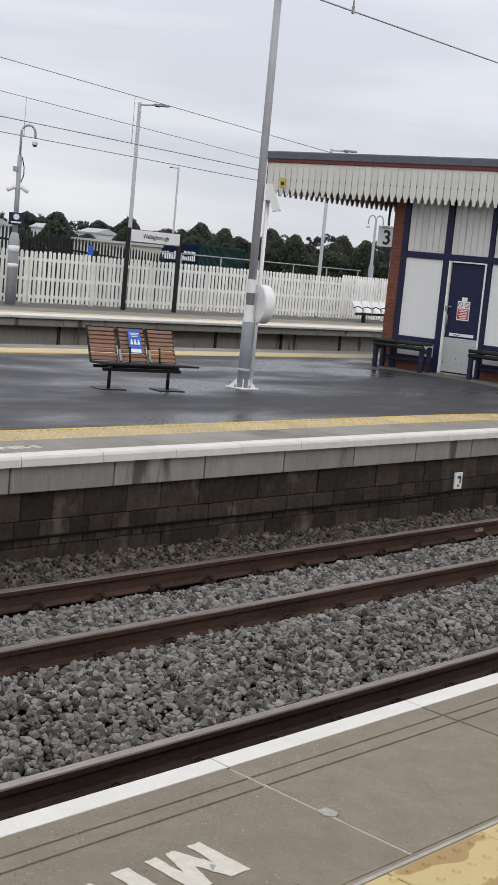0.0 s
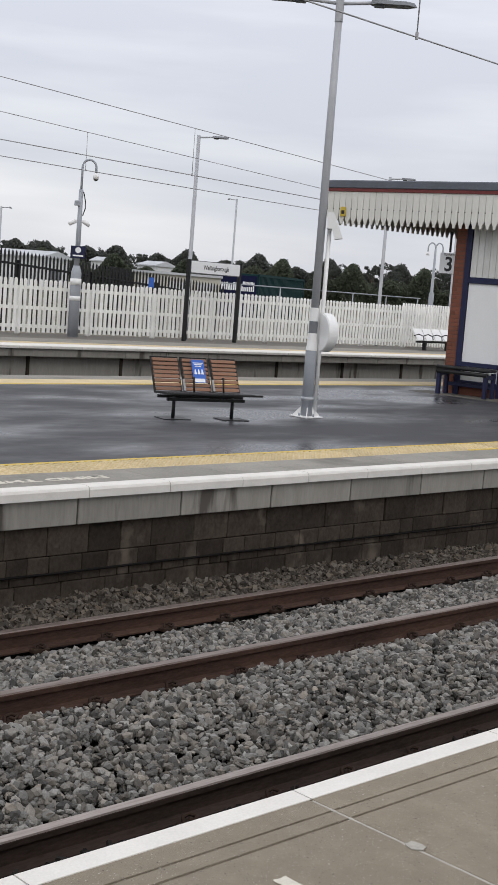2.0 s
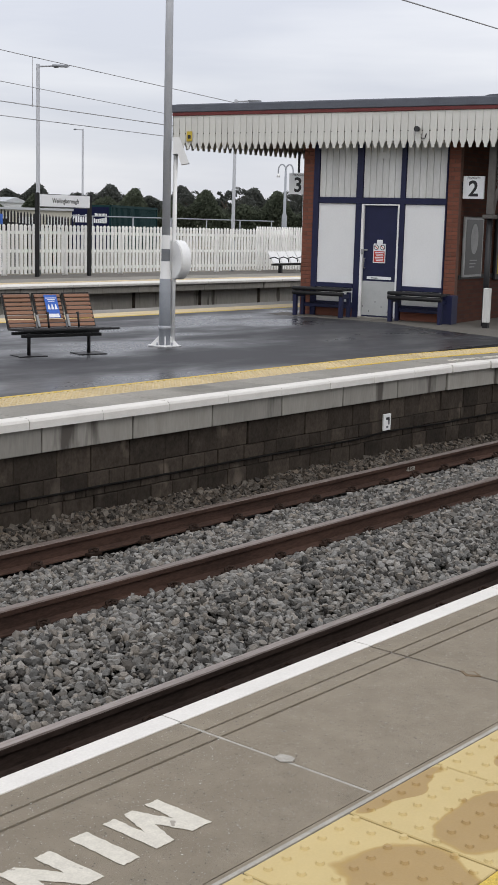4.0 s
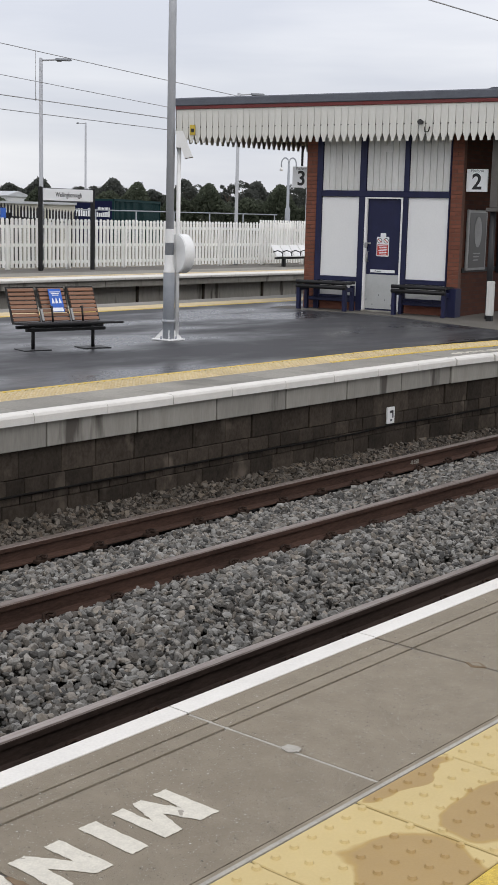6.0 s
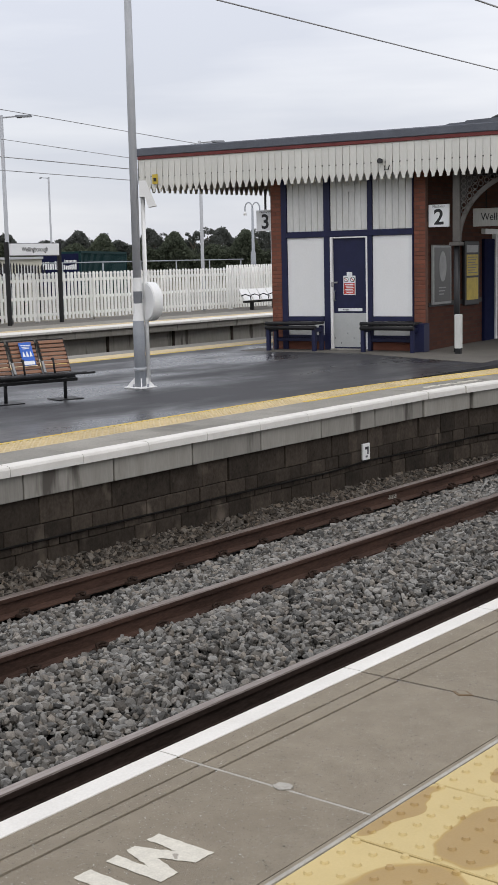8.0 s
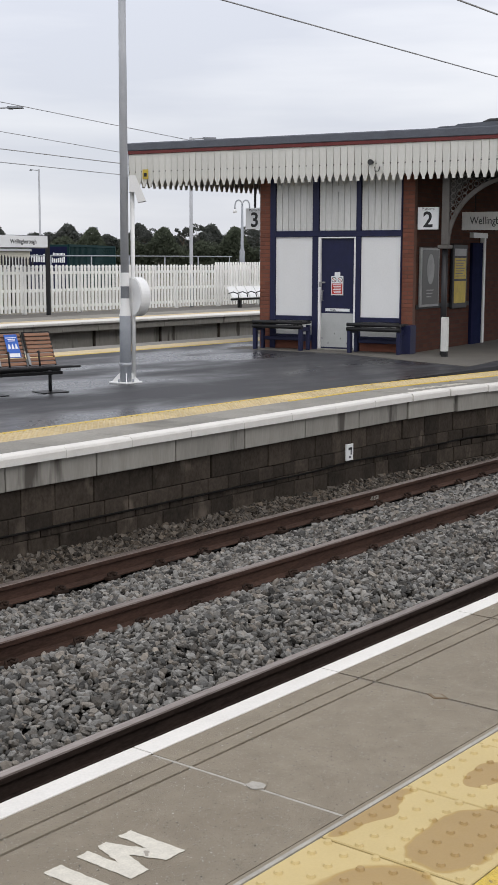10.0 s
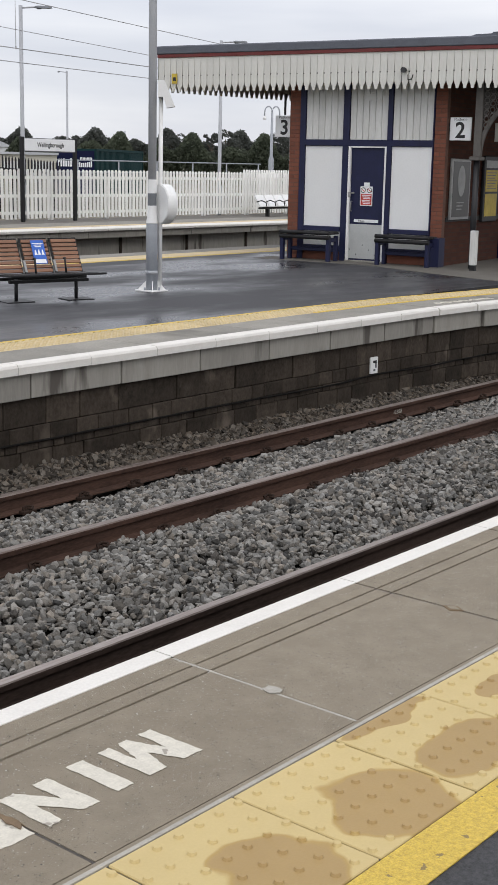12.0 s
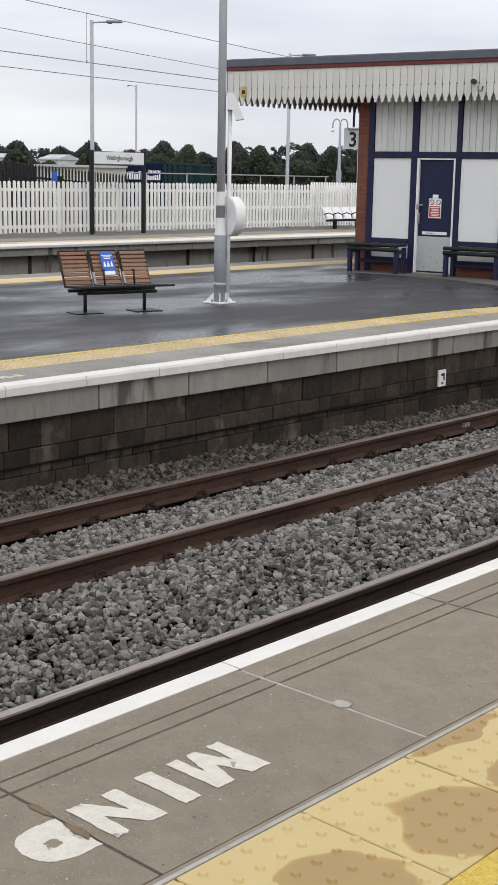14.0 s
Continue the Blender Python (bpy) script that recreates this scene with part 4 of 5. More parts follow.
# station name board
board = thing("station_sign", pose(26.2, 26.5, ISLAND, 0, 0, 2), "white station name board on two black posts", "sign")
for sx in (-1.06, 1.06):
    part("post", box(sx - 0.055, sx + 0.055, -0.05, 0.05, 0, 2.42, 0.01), "black", board)
part("name_panel", box(-1.0, 1.0, -0.075, -0.051, 2.03, 2.37, 0.006), "signwhite", board)
part("panel_rim", box(-1.0, 1.0, -0.06, -0.03, 2.005, 2.03), "greyink", board)
part("panel_rim", box(-1.0, 1.0, -0.06, -0.03, 2.37, 2.39), "greyink", board)
text_part("Wellingborough", 0.13, "ink", board, pose(0.0, -0.078, 2.20, 90, 0, 0), 0.002, 0.88)


# ---- lamps and camera columns ----
def lamp_head(parent, z, turn, long=0.5):
    arm = part("arm", tube([(0, 0, z), (0.25, 0, z + 0.02), (0.45, 0, z + 0.035)], 0.024, 8), "grey", parent)
    arm.matrix_basis = pose(0, 0, 0, 0, 0, turn)
    out = [(0.42, -0.05), (0.5, -0.13), (0.42 + long * 0.8, -0.12), (0.42 + long, 0.0), (0.42 + long * 0.8, 0.12), (0.5, 0.13), (0.42, 0.05)]
    bm = prism(out, 0.06, "z")
    bmesh.ops.translate(bm, verts=bm.verts, vec=(0, 0, z))
    for v in bm.verts:
        if v.co.z > z + 0.03:
            v.co.y *= 0.6
            v.co.x = 0.45 + (v.co.x - 0.45) * 0.92
    bmesh.ops.translate(bm, verts=bm.verts, vec=(0, 0, 0.01))
    h = part("lantern", bm, "midgrey", parent)
    h.matrix_basis = pose(0, 0, 0, 0, 0, turn)
    g = part("gear_box", box(0.46, 0.60, -0.05, 0.05, z - 0.018, z + 0.012, 0.006), "midgrey", parent)
    g.matrix_basis = pose(0, 0, 0, 0, 0, turn)


def lamp_column(m, height, label, heads=(-45,), base=0.09, top=0.055, long=0.5):
    t = thing("lamp_column", m, label, "lamp post", "station lamp columns")
    part("column", tube([(0, 0, 0), (0, 0, 1.0), (0, 0, 1.12), (0, 0, height)], [base, base, top * 1.15, top], 16), "grey", t)
    for h in heads:
        lamp_head(t, height - 0.07, h, long)
    return t


post = thing("lamp_column", pose(13.03, 9.67, ISLAND), "grey steel lamp column with two lanterns on a bolted flange plate", "lamp post", "station lamp columns")
part("lower_column", tube([(0, 0, 0.0), (0, 0, 0.93), (0, 0, 1.06)], [0.080, 0.080, 0.058], 20), "galv", post)
part("shaft", tube([(0, 0, 1.06), (0, 0, 4.0), (0, 0, 5.36)], [0.0575, 0.054, 0.049], 20), "grey", post)
part("cap", tube([(0, 0, 5.36), (0, 0, 5.365), (0, 0, 5.695), (0, 0, 5.70)], 0.055, 16), "grey", post)
part("band", tube([(0, 0, 1.335), (0, 0, 1.34), (0, 0, 1.515), (0, 0, 1.52)], 0.0605, 20), "whitep", post, "pale reflective band")
part("band", tube([(0, 0, 1.17), (0, 0, 1.175), (0, 0, 1.33), (0, 0, 1.335)], 0.0607, 20), "midgrey", post, "dark grey band")
part("band", tube([(0, 0, 0.93), (0, 0, 0.935), (0, 0, 1.06), (0, 0, 1.07), (0, 0, 1.165), (0, 0, 1.17)], [0.082, 0.0815, 0.063, 0.0615, 0.061, 0.061], 20), "whitep", post, "pale reflective band")
part("clamp", tube([(0, 0, 0.235), (0, 0, 0.285)], 0.090, 20), "grey", post, "steel clamp ring")
part("bolt", tube([(-0.112, -0.03, 0.262), (0.112, -0.03, 0.262)], 0.018, 8), "galv", post)
part("flange_plate", box(-0.165, 0.165, -0.165, 0.165, 0.0, 0.02, 0.004), "whitep", post, "pale base plate")
for a in range(4):
    gz = part("gusset", prism([(0.072, 0.02), (0.185, 0.02), (0.185, 0.032), (0.085, 0.14), (0.072, 0.14)], 0.012, "y"), "whitep", post)
    gz.matrix_basis = pose(0, 0, 0, 0, 0, 45 + 90 * a)
    bt = part("anchor_bolt", tube([(0, 0, 0.02), (0, 0, 0.06)], 0.014, 6), "galv", post)
    bt.matrix_basis = pose(0.14 * math.cos(radians(90 * a)), 0.14 * math.sin(radians(90 * a)), 0)
lamp_head(post, 5.60, -47, long=0.62)
lamp_head(post, 5.60, 133, long=0.62)

# white pole with a hooded box and a round mirror housing beside the column
aux = thing("help_pole", pose(13.13, 9.61, ISLAND), "slim white pole with a hooded box and a round white housing", "pole")
part("pole", tube([(0, 0, 0), (0, 0, 2.75)], 0.03, 12), "whitep", aux)
hood = prism([(-0.04, 0.0), (0.05, 0.0), (0.19, -0.34), (0.08, -0.36), (0.03, -0.22), (-0.04, -0.22)], 0.24, "y")
hd = part("hood", hood, "whitep", aux, "white hooded display box")
hd.matrix_basis = pose(0, 0, 2.83, 0, 0, -48) @ pose(0, -0.12, 0)
bm = bmesh.new()
bmesh.ops.create_cone(bm, cap_ends=True, segments=40, radius1=0.268, radius2=0.268, depth=0.15)
bmesh.ops.bevel(bm, geom=[e for e in bm.edges if abs(e.verts[0].co.z - e.verts[1].co.z) < 1e-5], offset=0.012, segments=2, affect="EDGES")
dr = part("housing", bm, "whitep", aux, "round white drum housing")
dr.matrix_basis = pose(0.05, -0.02, 1.19, 90, 0, -108)

lamp_column(pose(25.98, 27.4, ISLAND), 6.14, "grey steel lamp column with one lantern behind the fence", (-46,))
lamp_column(pose(35.46, 27.9, ISLAND), 5.97, "grey steel lamp column with one lantern behind the fence", (-46,))
lamp_column(pose(57.7, 60.0, -1.3), 8.5, "thin distant lamp column with one small lantern", (130,), 0.09, 0.06, 0.15)
lamp_column(pose(40.0, 60.0, -1.3), 6.3, "thin distant lamp column with one small lantern", (-45,), 0.09, 0.05, 0.15)
lamp_column(pose(40.2, 28.4, ISLAND), 4.6, "plain grey column behind the fence", ())

cctv = thing("camera_column", pose(21.1, 26.45, ISLAND), "grey column with a hooked dome camera and two side cameras", "camera pole")
part("lower_column", tube([(0, 0, 0), (0, 0, 1.75), (0, 0, 1.95)], [0.15, 0.145, 0.09], 16), "galv", cctv)
part("band", tube([(0, 0, 1.42), (0, 0, 1.6)], 0.155, 16), "whitep", cctv, "white band")
part("band", tube([(0, 0, 1.0), (0, 0, 1.12)], 0.157, 16), "whitep", cctv, "white band")
part("shaft", tube([(0, 0, 1.9), (0, 0, 4.0)], [0.072, 0.060], 14), "galv", cctv)
arc = [(0, 0, 3.95), (0, 0, 4.5)] + [(0.19 - 0.19 * math.cos(a), 0, 4.6 + 0.21 * math.sin(a)) for a in [math.pi * i / 10 for i in range(0, 11)]] + [(0.38, 0, 4.45)]
hk = part("hook", tube(arc, 0.032, 10), "galv", cctv)
hk.matrix_basis = pose(0, 0, 0, 0, 0, -48)
bm = bmesh.new()
bmesh.ops.create_uvsphere(bm, u_segments=14, v_segments=8, radius=0.062, matrix=Matrix.Translation((0.38, 0, 4.31)))
for v in bm.verts:
    if v.co.z > 4.3:
        v.co.z = 4.3 + (v.co.z - 4.3) * 1.1
dm = part("dome_camera", bm, "lens", cctv, "dark dome camera")
dm.matrix_basis = pose(0, 0, 0, 0, 0, -48)
cp = part("dome_cap", tube([(0.38, 0, 4.30), (0.38, 0, 4.40), (0.38, 0, 4.47)], [0.074, 0.070, 0.035], 14), "whitep", cctv)
cp.matrix_basis = pose(0, 0, 0, 0, 0, -48)
for turn in (-35, 150):
    c = part("side_camera", tube([(0.0, 0, 3.10), (0.08, 0, 3.15), (0.10, 0, 3.16), (0.27, 0, 3.07), (0.29, 0, 3.06)], [0.025, 0.03, 0.056, 0.064, 0.05], 12), "whitep", cctv, "white bullet camera")
    c.matrix_basis = pose(0, 0, 0, 0, 0, turn)
part("box", box(-0.17, -0.05, -0.05, 0.05, 3.56, 3.7, 0.01), "galv", cctv)
part("wire", tube([(0.04, -0.06, 3.95), (0.10, -0.08, 3.7), (0.11, -0.08, 3.5), (0.05, -0.06, 3.3)], 0.014, 6), "cable", cctv)
sg = part("notice", box(-0.2, 0.2, -0.14, -0.12, 2.15, 2.48, 0.005), "navy", cctv, "small navy notice with a white disc")
sg.matrix_basis = pose(0, 0, 0, 0, 0, -30)
bm = bmesh.new()
bmesh.ops.create_cone(bm, cap_ends=True, segments=16, radius1=0.08, radius2=0.08, depth=0.01, matrix=pose(0, -0.146, 2.37, 90))
dd = part("disc", bm, "signwhite", sg)
part("bar", box(-0.14, 0.14, -0.148, -0.142, 2.2, 2.24), "signwhite", sg)

hooks = thing("twin_lamp", pose(39.0, 28.4, ISLAND), "grey column with two swan-neck hooks and small bells", "lamp post")
part("column", tube([(0, 0, 0), (0, 0, 2.0), (0, 0, 2.1), (0, 0, 3.7)], [0.10, 0.10, 0.06, 0.04], 12), "galv", hooks)
for s in (0, 180):
    arc = [(0.14 - 0.14 * math.cos(a), 0, 3.7 + 0.22 * math.sin(a)) for a in [math.pi * i / 9 for i in range(10)]] + [(0.28, 0, 3.57)]
    h = part("swan_neck", tube(arc, 0.025, 8), "galv", hooks)
    h.matrix_basis = pose(0, 0, 0, 0, 0, s - 47)
    c = part("bell", tube([(0.28, 0, 3.58), (0.28, 0, 3.52), (0.28, 0, 3.44)], [0.03, 0.06, 0.07], 10), "whitep", hooks)
    c.matrix_basis = pose(0, 0, 0, 0, 0, s - 47)

# white platform seats beyond
seat = thing("platform_bench", pose(36.3, 26.2, ISLAND, 0, 0, 4), "row of white perforated platform seats on a black beam", "bench")
for k in range(4):
    part("seat_shell", prism([(0.22, 0.74), (0.24, 0.74), (-0.02, 0.33), (-0.42, 0.36), (-0.42, 0.38), (-0.04, 0.36)], 0.5, "x"), "whitep", seat).matrix_basis = pose(-0.7 + 0.56 * k, 0, 0)
    part("armrest", tube([(0, 0.1, 0.5), (0, -0.1, 0.56), (0, -0.3, 0.5), (0, -0.33, 0.36)], 0.02, 6), "black", seat).matrix_basis = pose(-0.73 + 0.56 * k, 0, 0)
part("beam", box(-0.8, 1.6, -0.12, -0.02, 0.26, 0.33, 0.01), "black", seat)
for lx in (-0.3, 1.1):
    part("leg", box(lx - 0.06, lx + 0.06, -0.13, -0.01, 0.0, 0.26, 0.01), "black", seat)

# ---- slatted bench on the island ----
BW, GAPW = 0.36, 0.065
bench = thing("slatted_bench", pose(11.07, 9.63, ISLAND, 0, 0, -14), "three-seat bench with brown slatted backs on a black steel frame", "bench")
part("beam", box(-0.56, 0.56, -0.09, -0.04, 0.235, 0.275, 0.006), "black", bench)
part("beam", box(-0.62, 0.62, 0.07, 0.11, 0.26, 0.30, 0.006), "black", bench)
for lx in (-0.425, 0.425):
    part("leg", tube([(lx, 0.01, 0.0), (lx, 0.01, 0.28)], 0.023, 10), "black", bench)
    part("foot_plate", box(lx - 0.19, lx + 0.19, -0.14, 0.16, 0.0, 0.012, 0.003), "black", bench)
slat_me = mesh_of("back_slat", box(0, BW, -0.011, 0.011, -0.0215, 0.0215, 0.004), "wood")
seat_me = mesh_of("seat_slat", box(0, BW, -0.011, 0.011, -0.0215, 0.0215, 0.004), "black")
for k in range(3):
    x0 = -0.64 + k * (BW + GAPW)
    fr = part("seat_frame", prism([(0.11, 0.34), (0.31, 0.75), (0.335, 0.76), (0.335, 0.74), (0.14, 0.33)], 0.014, "x"), "black", bench)
    fr.matrix_basis = pose(x0 - 0.014, 0, 0)
    fr = part("seat_frame", prism([(0.11, 0.34), (0.31, 0.75), (0.335, 0.76), (0.335, 0.74), (0.14, 0.33)], 0.014, "x"), "black", bench)
    fr.matrix_basis = pose(x0 + BW, 0, 0)
    for r in range(8):
        f = (r + 0.5) / 8
        s = part("back_slat", slat_me, None, bench)
        s.matrix_basis = pose(x0, 0.105 + 0.2 * f, 0.345 + 0.41 * f, 64 - 90)
    for r in range(6):
        s = part("seat_slat", seat_me, None, bench)
        s.matrix_basis = pose(x0, -0.30 + 0.068 * r, 0.355 - 0.004 * r, 90)
    part("seat_bracket", prism([(-0.33, 0.335), (0.13, 0.315), (0.13, 0.345), (-0.33, 0.36)], 0.016, "x"), "black", bench).matrix_basis = pose(x0 - 0.016, 0, 0)
    part("seat_bracket", prism([(-0.33, 0.335), (0.13, 0.315), (0.13, 0.345), (-0.33, 0.36)], 0.016, "x"), "black", bench).matrix_basis = pose(x0 + BW, 0, 0)
    part("top_rail", box(x0 - 0.014, x0 + BW + 0.014, 0.318, 0.34, 0.752, 0.768), "black", bench)
for ax in (-0.64 + BW + GAPW / 2, -0.64 + 2 * BW + 1.5 * GAPW):
    part("joint_plate", prism([(0.06, 0.36), (0.10, 0.36), (0.17, 0.50), (0.13, 0.50)], 0.03, "x"), "alu", bench, "pale metal plate between the seats").matrix_basis = pose(ax - 0.015, 0, 0)
for ax in (-0.64 + BW + GAPW / 2, -0.64 + 2 * BW + 1.5 * GAPW):
    part("armrest", tube([(ax + 0.05, -0.03, 0.53), (ax + 0.05, -0.06, 0.545), (ax + 0.03, -0.13, 0.36)], 0.014, 8), "black", bench)
part("front_rail", box(-0.66, 0.68, -0.345, -0.32, 0.335, 0.362, 0.006), "black", bench)
nt = part("notice", box(0.015, 0.195, -0.003, 0.003, -0.16, 0.16), "blue", bench, "blue paper notice with three white figures shapes")
NT = pose(-0.64 + BW + GAPW + 0.1, 0.215 - 0.028, 0.60, 64 - 90, 0, 0)
nt.matrix_basis = NT
for k in range(3):
    part("white_mark", prism([(0.035 + 0.05 * k, -0.04), (0.075 + 0.05 * k, -0.04), (0.067 + 0.05 * k, 0.0), (0.06 + 0.05 * k, 0.03), (0.05 + 0.05 * k, 0.03), (0.043 + 0.05 * k, 0.0)], 0.002, "y"), "signwhite", nt).matrix_basis = pose(0, -0.006, 0)
for k, (a, b) in enumerate(((0.03, 0.18), (0.05, 0.16), (0.06, 0.15))):
    part("white_line", box(a, b, -0.006, -0.004, 0.11 - 0.022 * k, 0.12 - 0.022 * k), "signwhite", nt)
part("white_strip", box(0.03, 0.18, -0.006, -0.004, -0.15, -0.10), "signwhite", nt)

# ---- station building on the island ----
BUILD = pose(20.233, 11.568, ISLAND, 0, 0, 9)
hall = thing("station_building", BUILD, "small brick and white-panelled station building with a valanced canopy", "building")
part("core", box(0.12, 12.0, -1.97, 1.21, 0, 3.3), "brickwall", hall, "red brick side walls, colour darkened for canopy shade")
# brick piers laid brick by brick
brick_me = mesh_of("brick", box(0.0, 0.215, 0, 0.1025, 0, 0.065, 0.004), "brick")
half_me = mesh_of("brick", box(0.0, 0.1025, 0, 0.1025, 0, 0.065, 0.004), "brick")
for ya, yb in ((0.985, 1.225), (-1.985, -1.745)):
    part("pier_core", box(0.0, 0.12, ya + 0.006, yb - 0.006, 0, 3.3), "pier_mortar", hall)
    for c in range(43):
        z = 0.006 + 0.0755 * c
        if c % 2:
            p = part("brick", brick_me, None, hall)
            p.matrix_basis = pose(-0.006, ya + 0.012, z, 0, 0, 90) @ pose(0, -0.1025, 0)
        else:
            for h in (0, 1):
                p = part("brick", half_me, None, hall)
                p.matrix_basis = pose(-0.006, ya + 0.012 + h * 0.1125, z)
# timber screen between the piers
part("plinth", box(0.0, 0.12, -1.74, -0.925, 0, 0.17), "brick", hall)
part("plinth", box(0.0, 0.12, 0.075, 0.98, 0, 0.17), "brick", hall)
part("threshold", box(-0.06, 0.1, -0.83, -0.056, 0, 0.03, 0.006), "fascia", hall)
for y0, y1 in ((0.87, 0.985), (-0.055, 0.075), (-0.925, -0.830), (-1.745, -1.725)):
    part("stud", box(-0.03, 0.1, y0, y1, 0.0 if abs(y0) < 0.9 else 0.17, 3.25, 0.006), "navy", hall, "navy timber stud")
part("transom", box(-0.035, 0.1, -1.74, 0.87, 2.13, 2.24, 0.006), "navy", hall, "navy timber transom")
part("sill", box(-0.05, 0.1, 0.075, 0.87, 0.55, 0.635, 0.008), "navy", hall)
part("sill", box(-0.05, 0.1, -1.74, -0.925, 0.55, 0.635, 0.008), "navy", hall)
part("skirting", box(-0.04, 0.1, 0.075, 0.87, 0.17, 0.28, 0.008), "navy", hall)
part("skirting", box(-0.04, 0.1, -1.74, -0.925, 0.17, 0.28, 0.008), "navy", hall)
part("wall_panel", box(0.0, 0.1, 0.08, 0.865, 0.637, 2.128, 0.003), "panel", hall)
part("wall_panel", box(0.0, 0.1, -1.72, -0.93, 0.637, 2.128, 0.003), "panel", hall)
part("wall_panel", box(0.01, 0.1, 0.08, 0.865, 0.282, 0.548), "panel", hall)
part("wall_panel", box(0.01, 0.1, -1.72, -0.93, 0.282, 0.548), "panel", hall)
for y0, y1 in ((0.08, 0.865), (-0.825, -0.06), (-1.72, -0.93)):
    n = 6
    for k in range(n):
        a, b = y0 + (y1 - y0) * k / n, y0 + (y1 - y0) * (k + 1) / n
        part("top_board", box(0.0, 0.1, a + 0.003, b - 0.003, 2.243, 3.25, 0.005), "vboard", hall)
part("vent_plate", box(-0.012, 0.0, -0.58, -0.38, 2.95, 3.07, 0.003), "vboard", hall)
door = part("door", box(0.015, 0.06, -0.795, -0.105, 0.02, 2.10, 0.004), "navy", hall, "navy painted door with notices")
part("kick_plate", box(0.008, 0.015, -0.79, -0.11, 0.06, 0.70), "kick", door, "scuffed grey metal kick plate")
for k in range(5):
    part("dent", box(0.0055, 0.008, -0.66 + 0.13 * k, -0.645 + 0.13 * k, 0.12 + 0.09 * (k % 3), 0.15 + 0.09 * (k % 3)), "greyink", door)
part("door_frame", box(-0.035, 0.06, -0.105, -0.056, 0, 2.125, 0.004), "whitep", hall, "white door frame")
part("door_frame", box(-0.035, 0.06, -0.829, -0.795, 0, 2.125, 0.004), "whitep", hall, "white door frame")
part("door_frame", box(-0.03, 0.06, -0.795, -0.105, 2.10, 2.125, 0.003), "whitep", hall, "white door frame")
part("handle", tube([(0.0, -0.15, 1.12), (-0.05, -0.15, 1.12), (-0.05, -0.15, 0.94), (0.0, -0.15, 0.94)], 0.011, 8), "alu", door)
part("padlock", box(-0.045, -0.005, -0.13, -0.075, 1.19, 1.29, 0.008), "alu", door)
part("hasp", box(-0.01, 0.015, -0.19, -0.06, 1.26, 1.29, 0.003), "alu", door)
nb = part("notice", box(0.002, 0.012, -0.565, -0.315, 1.04, 1.40, 0.01), "signwhite", door, "white and red warning notice")
part("notice_top", box(0.002, 0.012, -0.50, -0.385, 1.40, 1.47, 0.004), "signwhite", nb)
part("red_field", box(-0.001, 0.002, -0.55, -0.33, 1.06, 1.26), "red", nb)
for y in (-0.505, -0.375):
    bm = bmesh.new()
    bmesh.ops.create_cone(bm, cap_ends=True, segments=20, radius1=0.05, radius2=0.05, depth=0.003, matrix=pose(0.0005, y, 1.33, 0, 90, 0))
    part("ring", bm, "ink", nb)
    bm = bmesh.new()
    bmesh.ops.create_cone(bm, cap_ends=True, segments=20, radius1=0.038, radius2=0.038, depth=0.003, matrix=pose(-0.0015, y, 1.33, 0, 90, 0))
    part("ring_face", bm, "signwhite", nb)
    rb = part("ring_bar", box(-0.0045, -0.003, -0.045, 0.045, -0.006, 0.006), "red", nb)
    rb.matrix_basis = pose(0, y, 1.33, 40, 0, 0)
for k in range(6):
    part("text_bar", box(-0.0035, -0.001, -0.53 + 0.01 * (k % 2), -0.35 - 0.015 * (k % 3), 1.228 - 0.03 * k, 1.242 - 0.03 * k), "signwhite", nb)
pn = part("name_strip", box(0.004, 0.015, -0.70, -0.20, 0.735, 0.79, 0.002), "signwhite", door)
text_part("Private", 0.032, "ink", pn, pose(0.0015, -0.36, 0.762, 90, 0, -90))

# canopy
CF, CB = -0.4, 14.0
# CR reaches past the visible canopy to darken the space underneath
CL, CR = 3.98, -5.46
top_z = 3.665 + 0.124
part("canopy_roof", box(CF + 0.02, CB, CR, CL, top_z + 0.03, top_z + 0.205, 0.02), "roof", hall, "grey felted canopy roof edge")
part("roof_lip", box(CF - 0.05, CF + 0.03, CR - 0.05, CL + 0.10, top_z + 0.04, top_z + 0.192, 0.015), "roof", hall)
part("canopy_soffit", box(CF + 0.04, CB, CR + 0.04, CL - 0.04, top_z - 0.25, top_z - 0.2), "soffit", hall, "dark boarded canopy underside")
part("red_trim", box(CF - 0.035, CF + 0.02, CR - 0.03, CL + 0.02, top_z - 0.025, top_z + 0.04, 0.006), "redtrim", hall, "dark red painted moulding")
part("raised_roof", prism([(-2.5, 0.0), (-2.6, 0.03), (-2.88, 0.035), (-2.92, 0.06), (-5.4, 0.12), (-5.4, 0.0)], 4.0, "x"), "roof", hall).matrix_basis = pose(CF - 0.03, 0, top_z + 0.19)
part("roof_vent", tube([(-0.2, -3.30, top_z + 0.26), (-0.2, -3.42, top_z + 0.27), (-0.2, -5.3, top_z + 0.31)], [0.04, 0.07, 0.07], 10), "black", hall, "dark roof pipe")
BWID = 0.1410
tip_z = 2.998 + 0.124


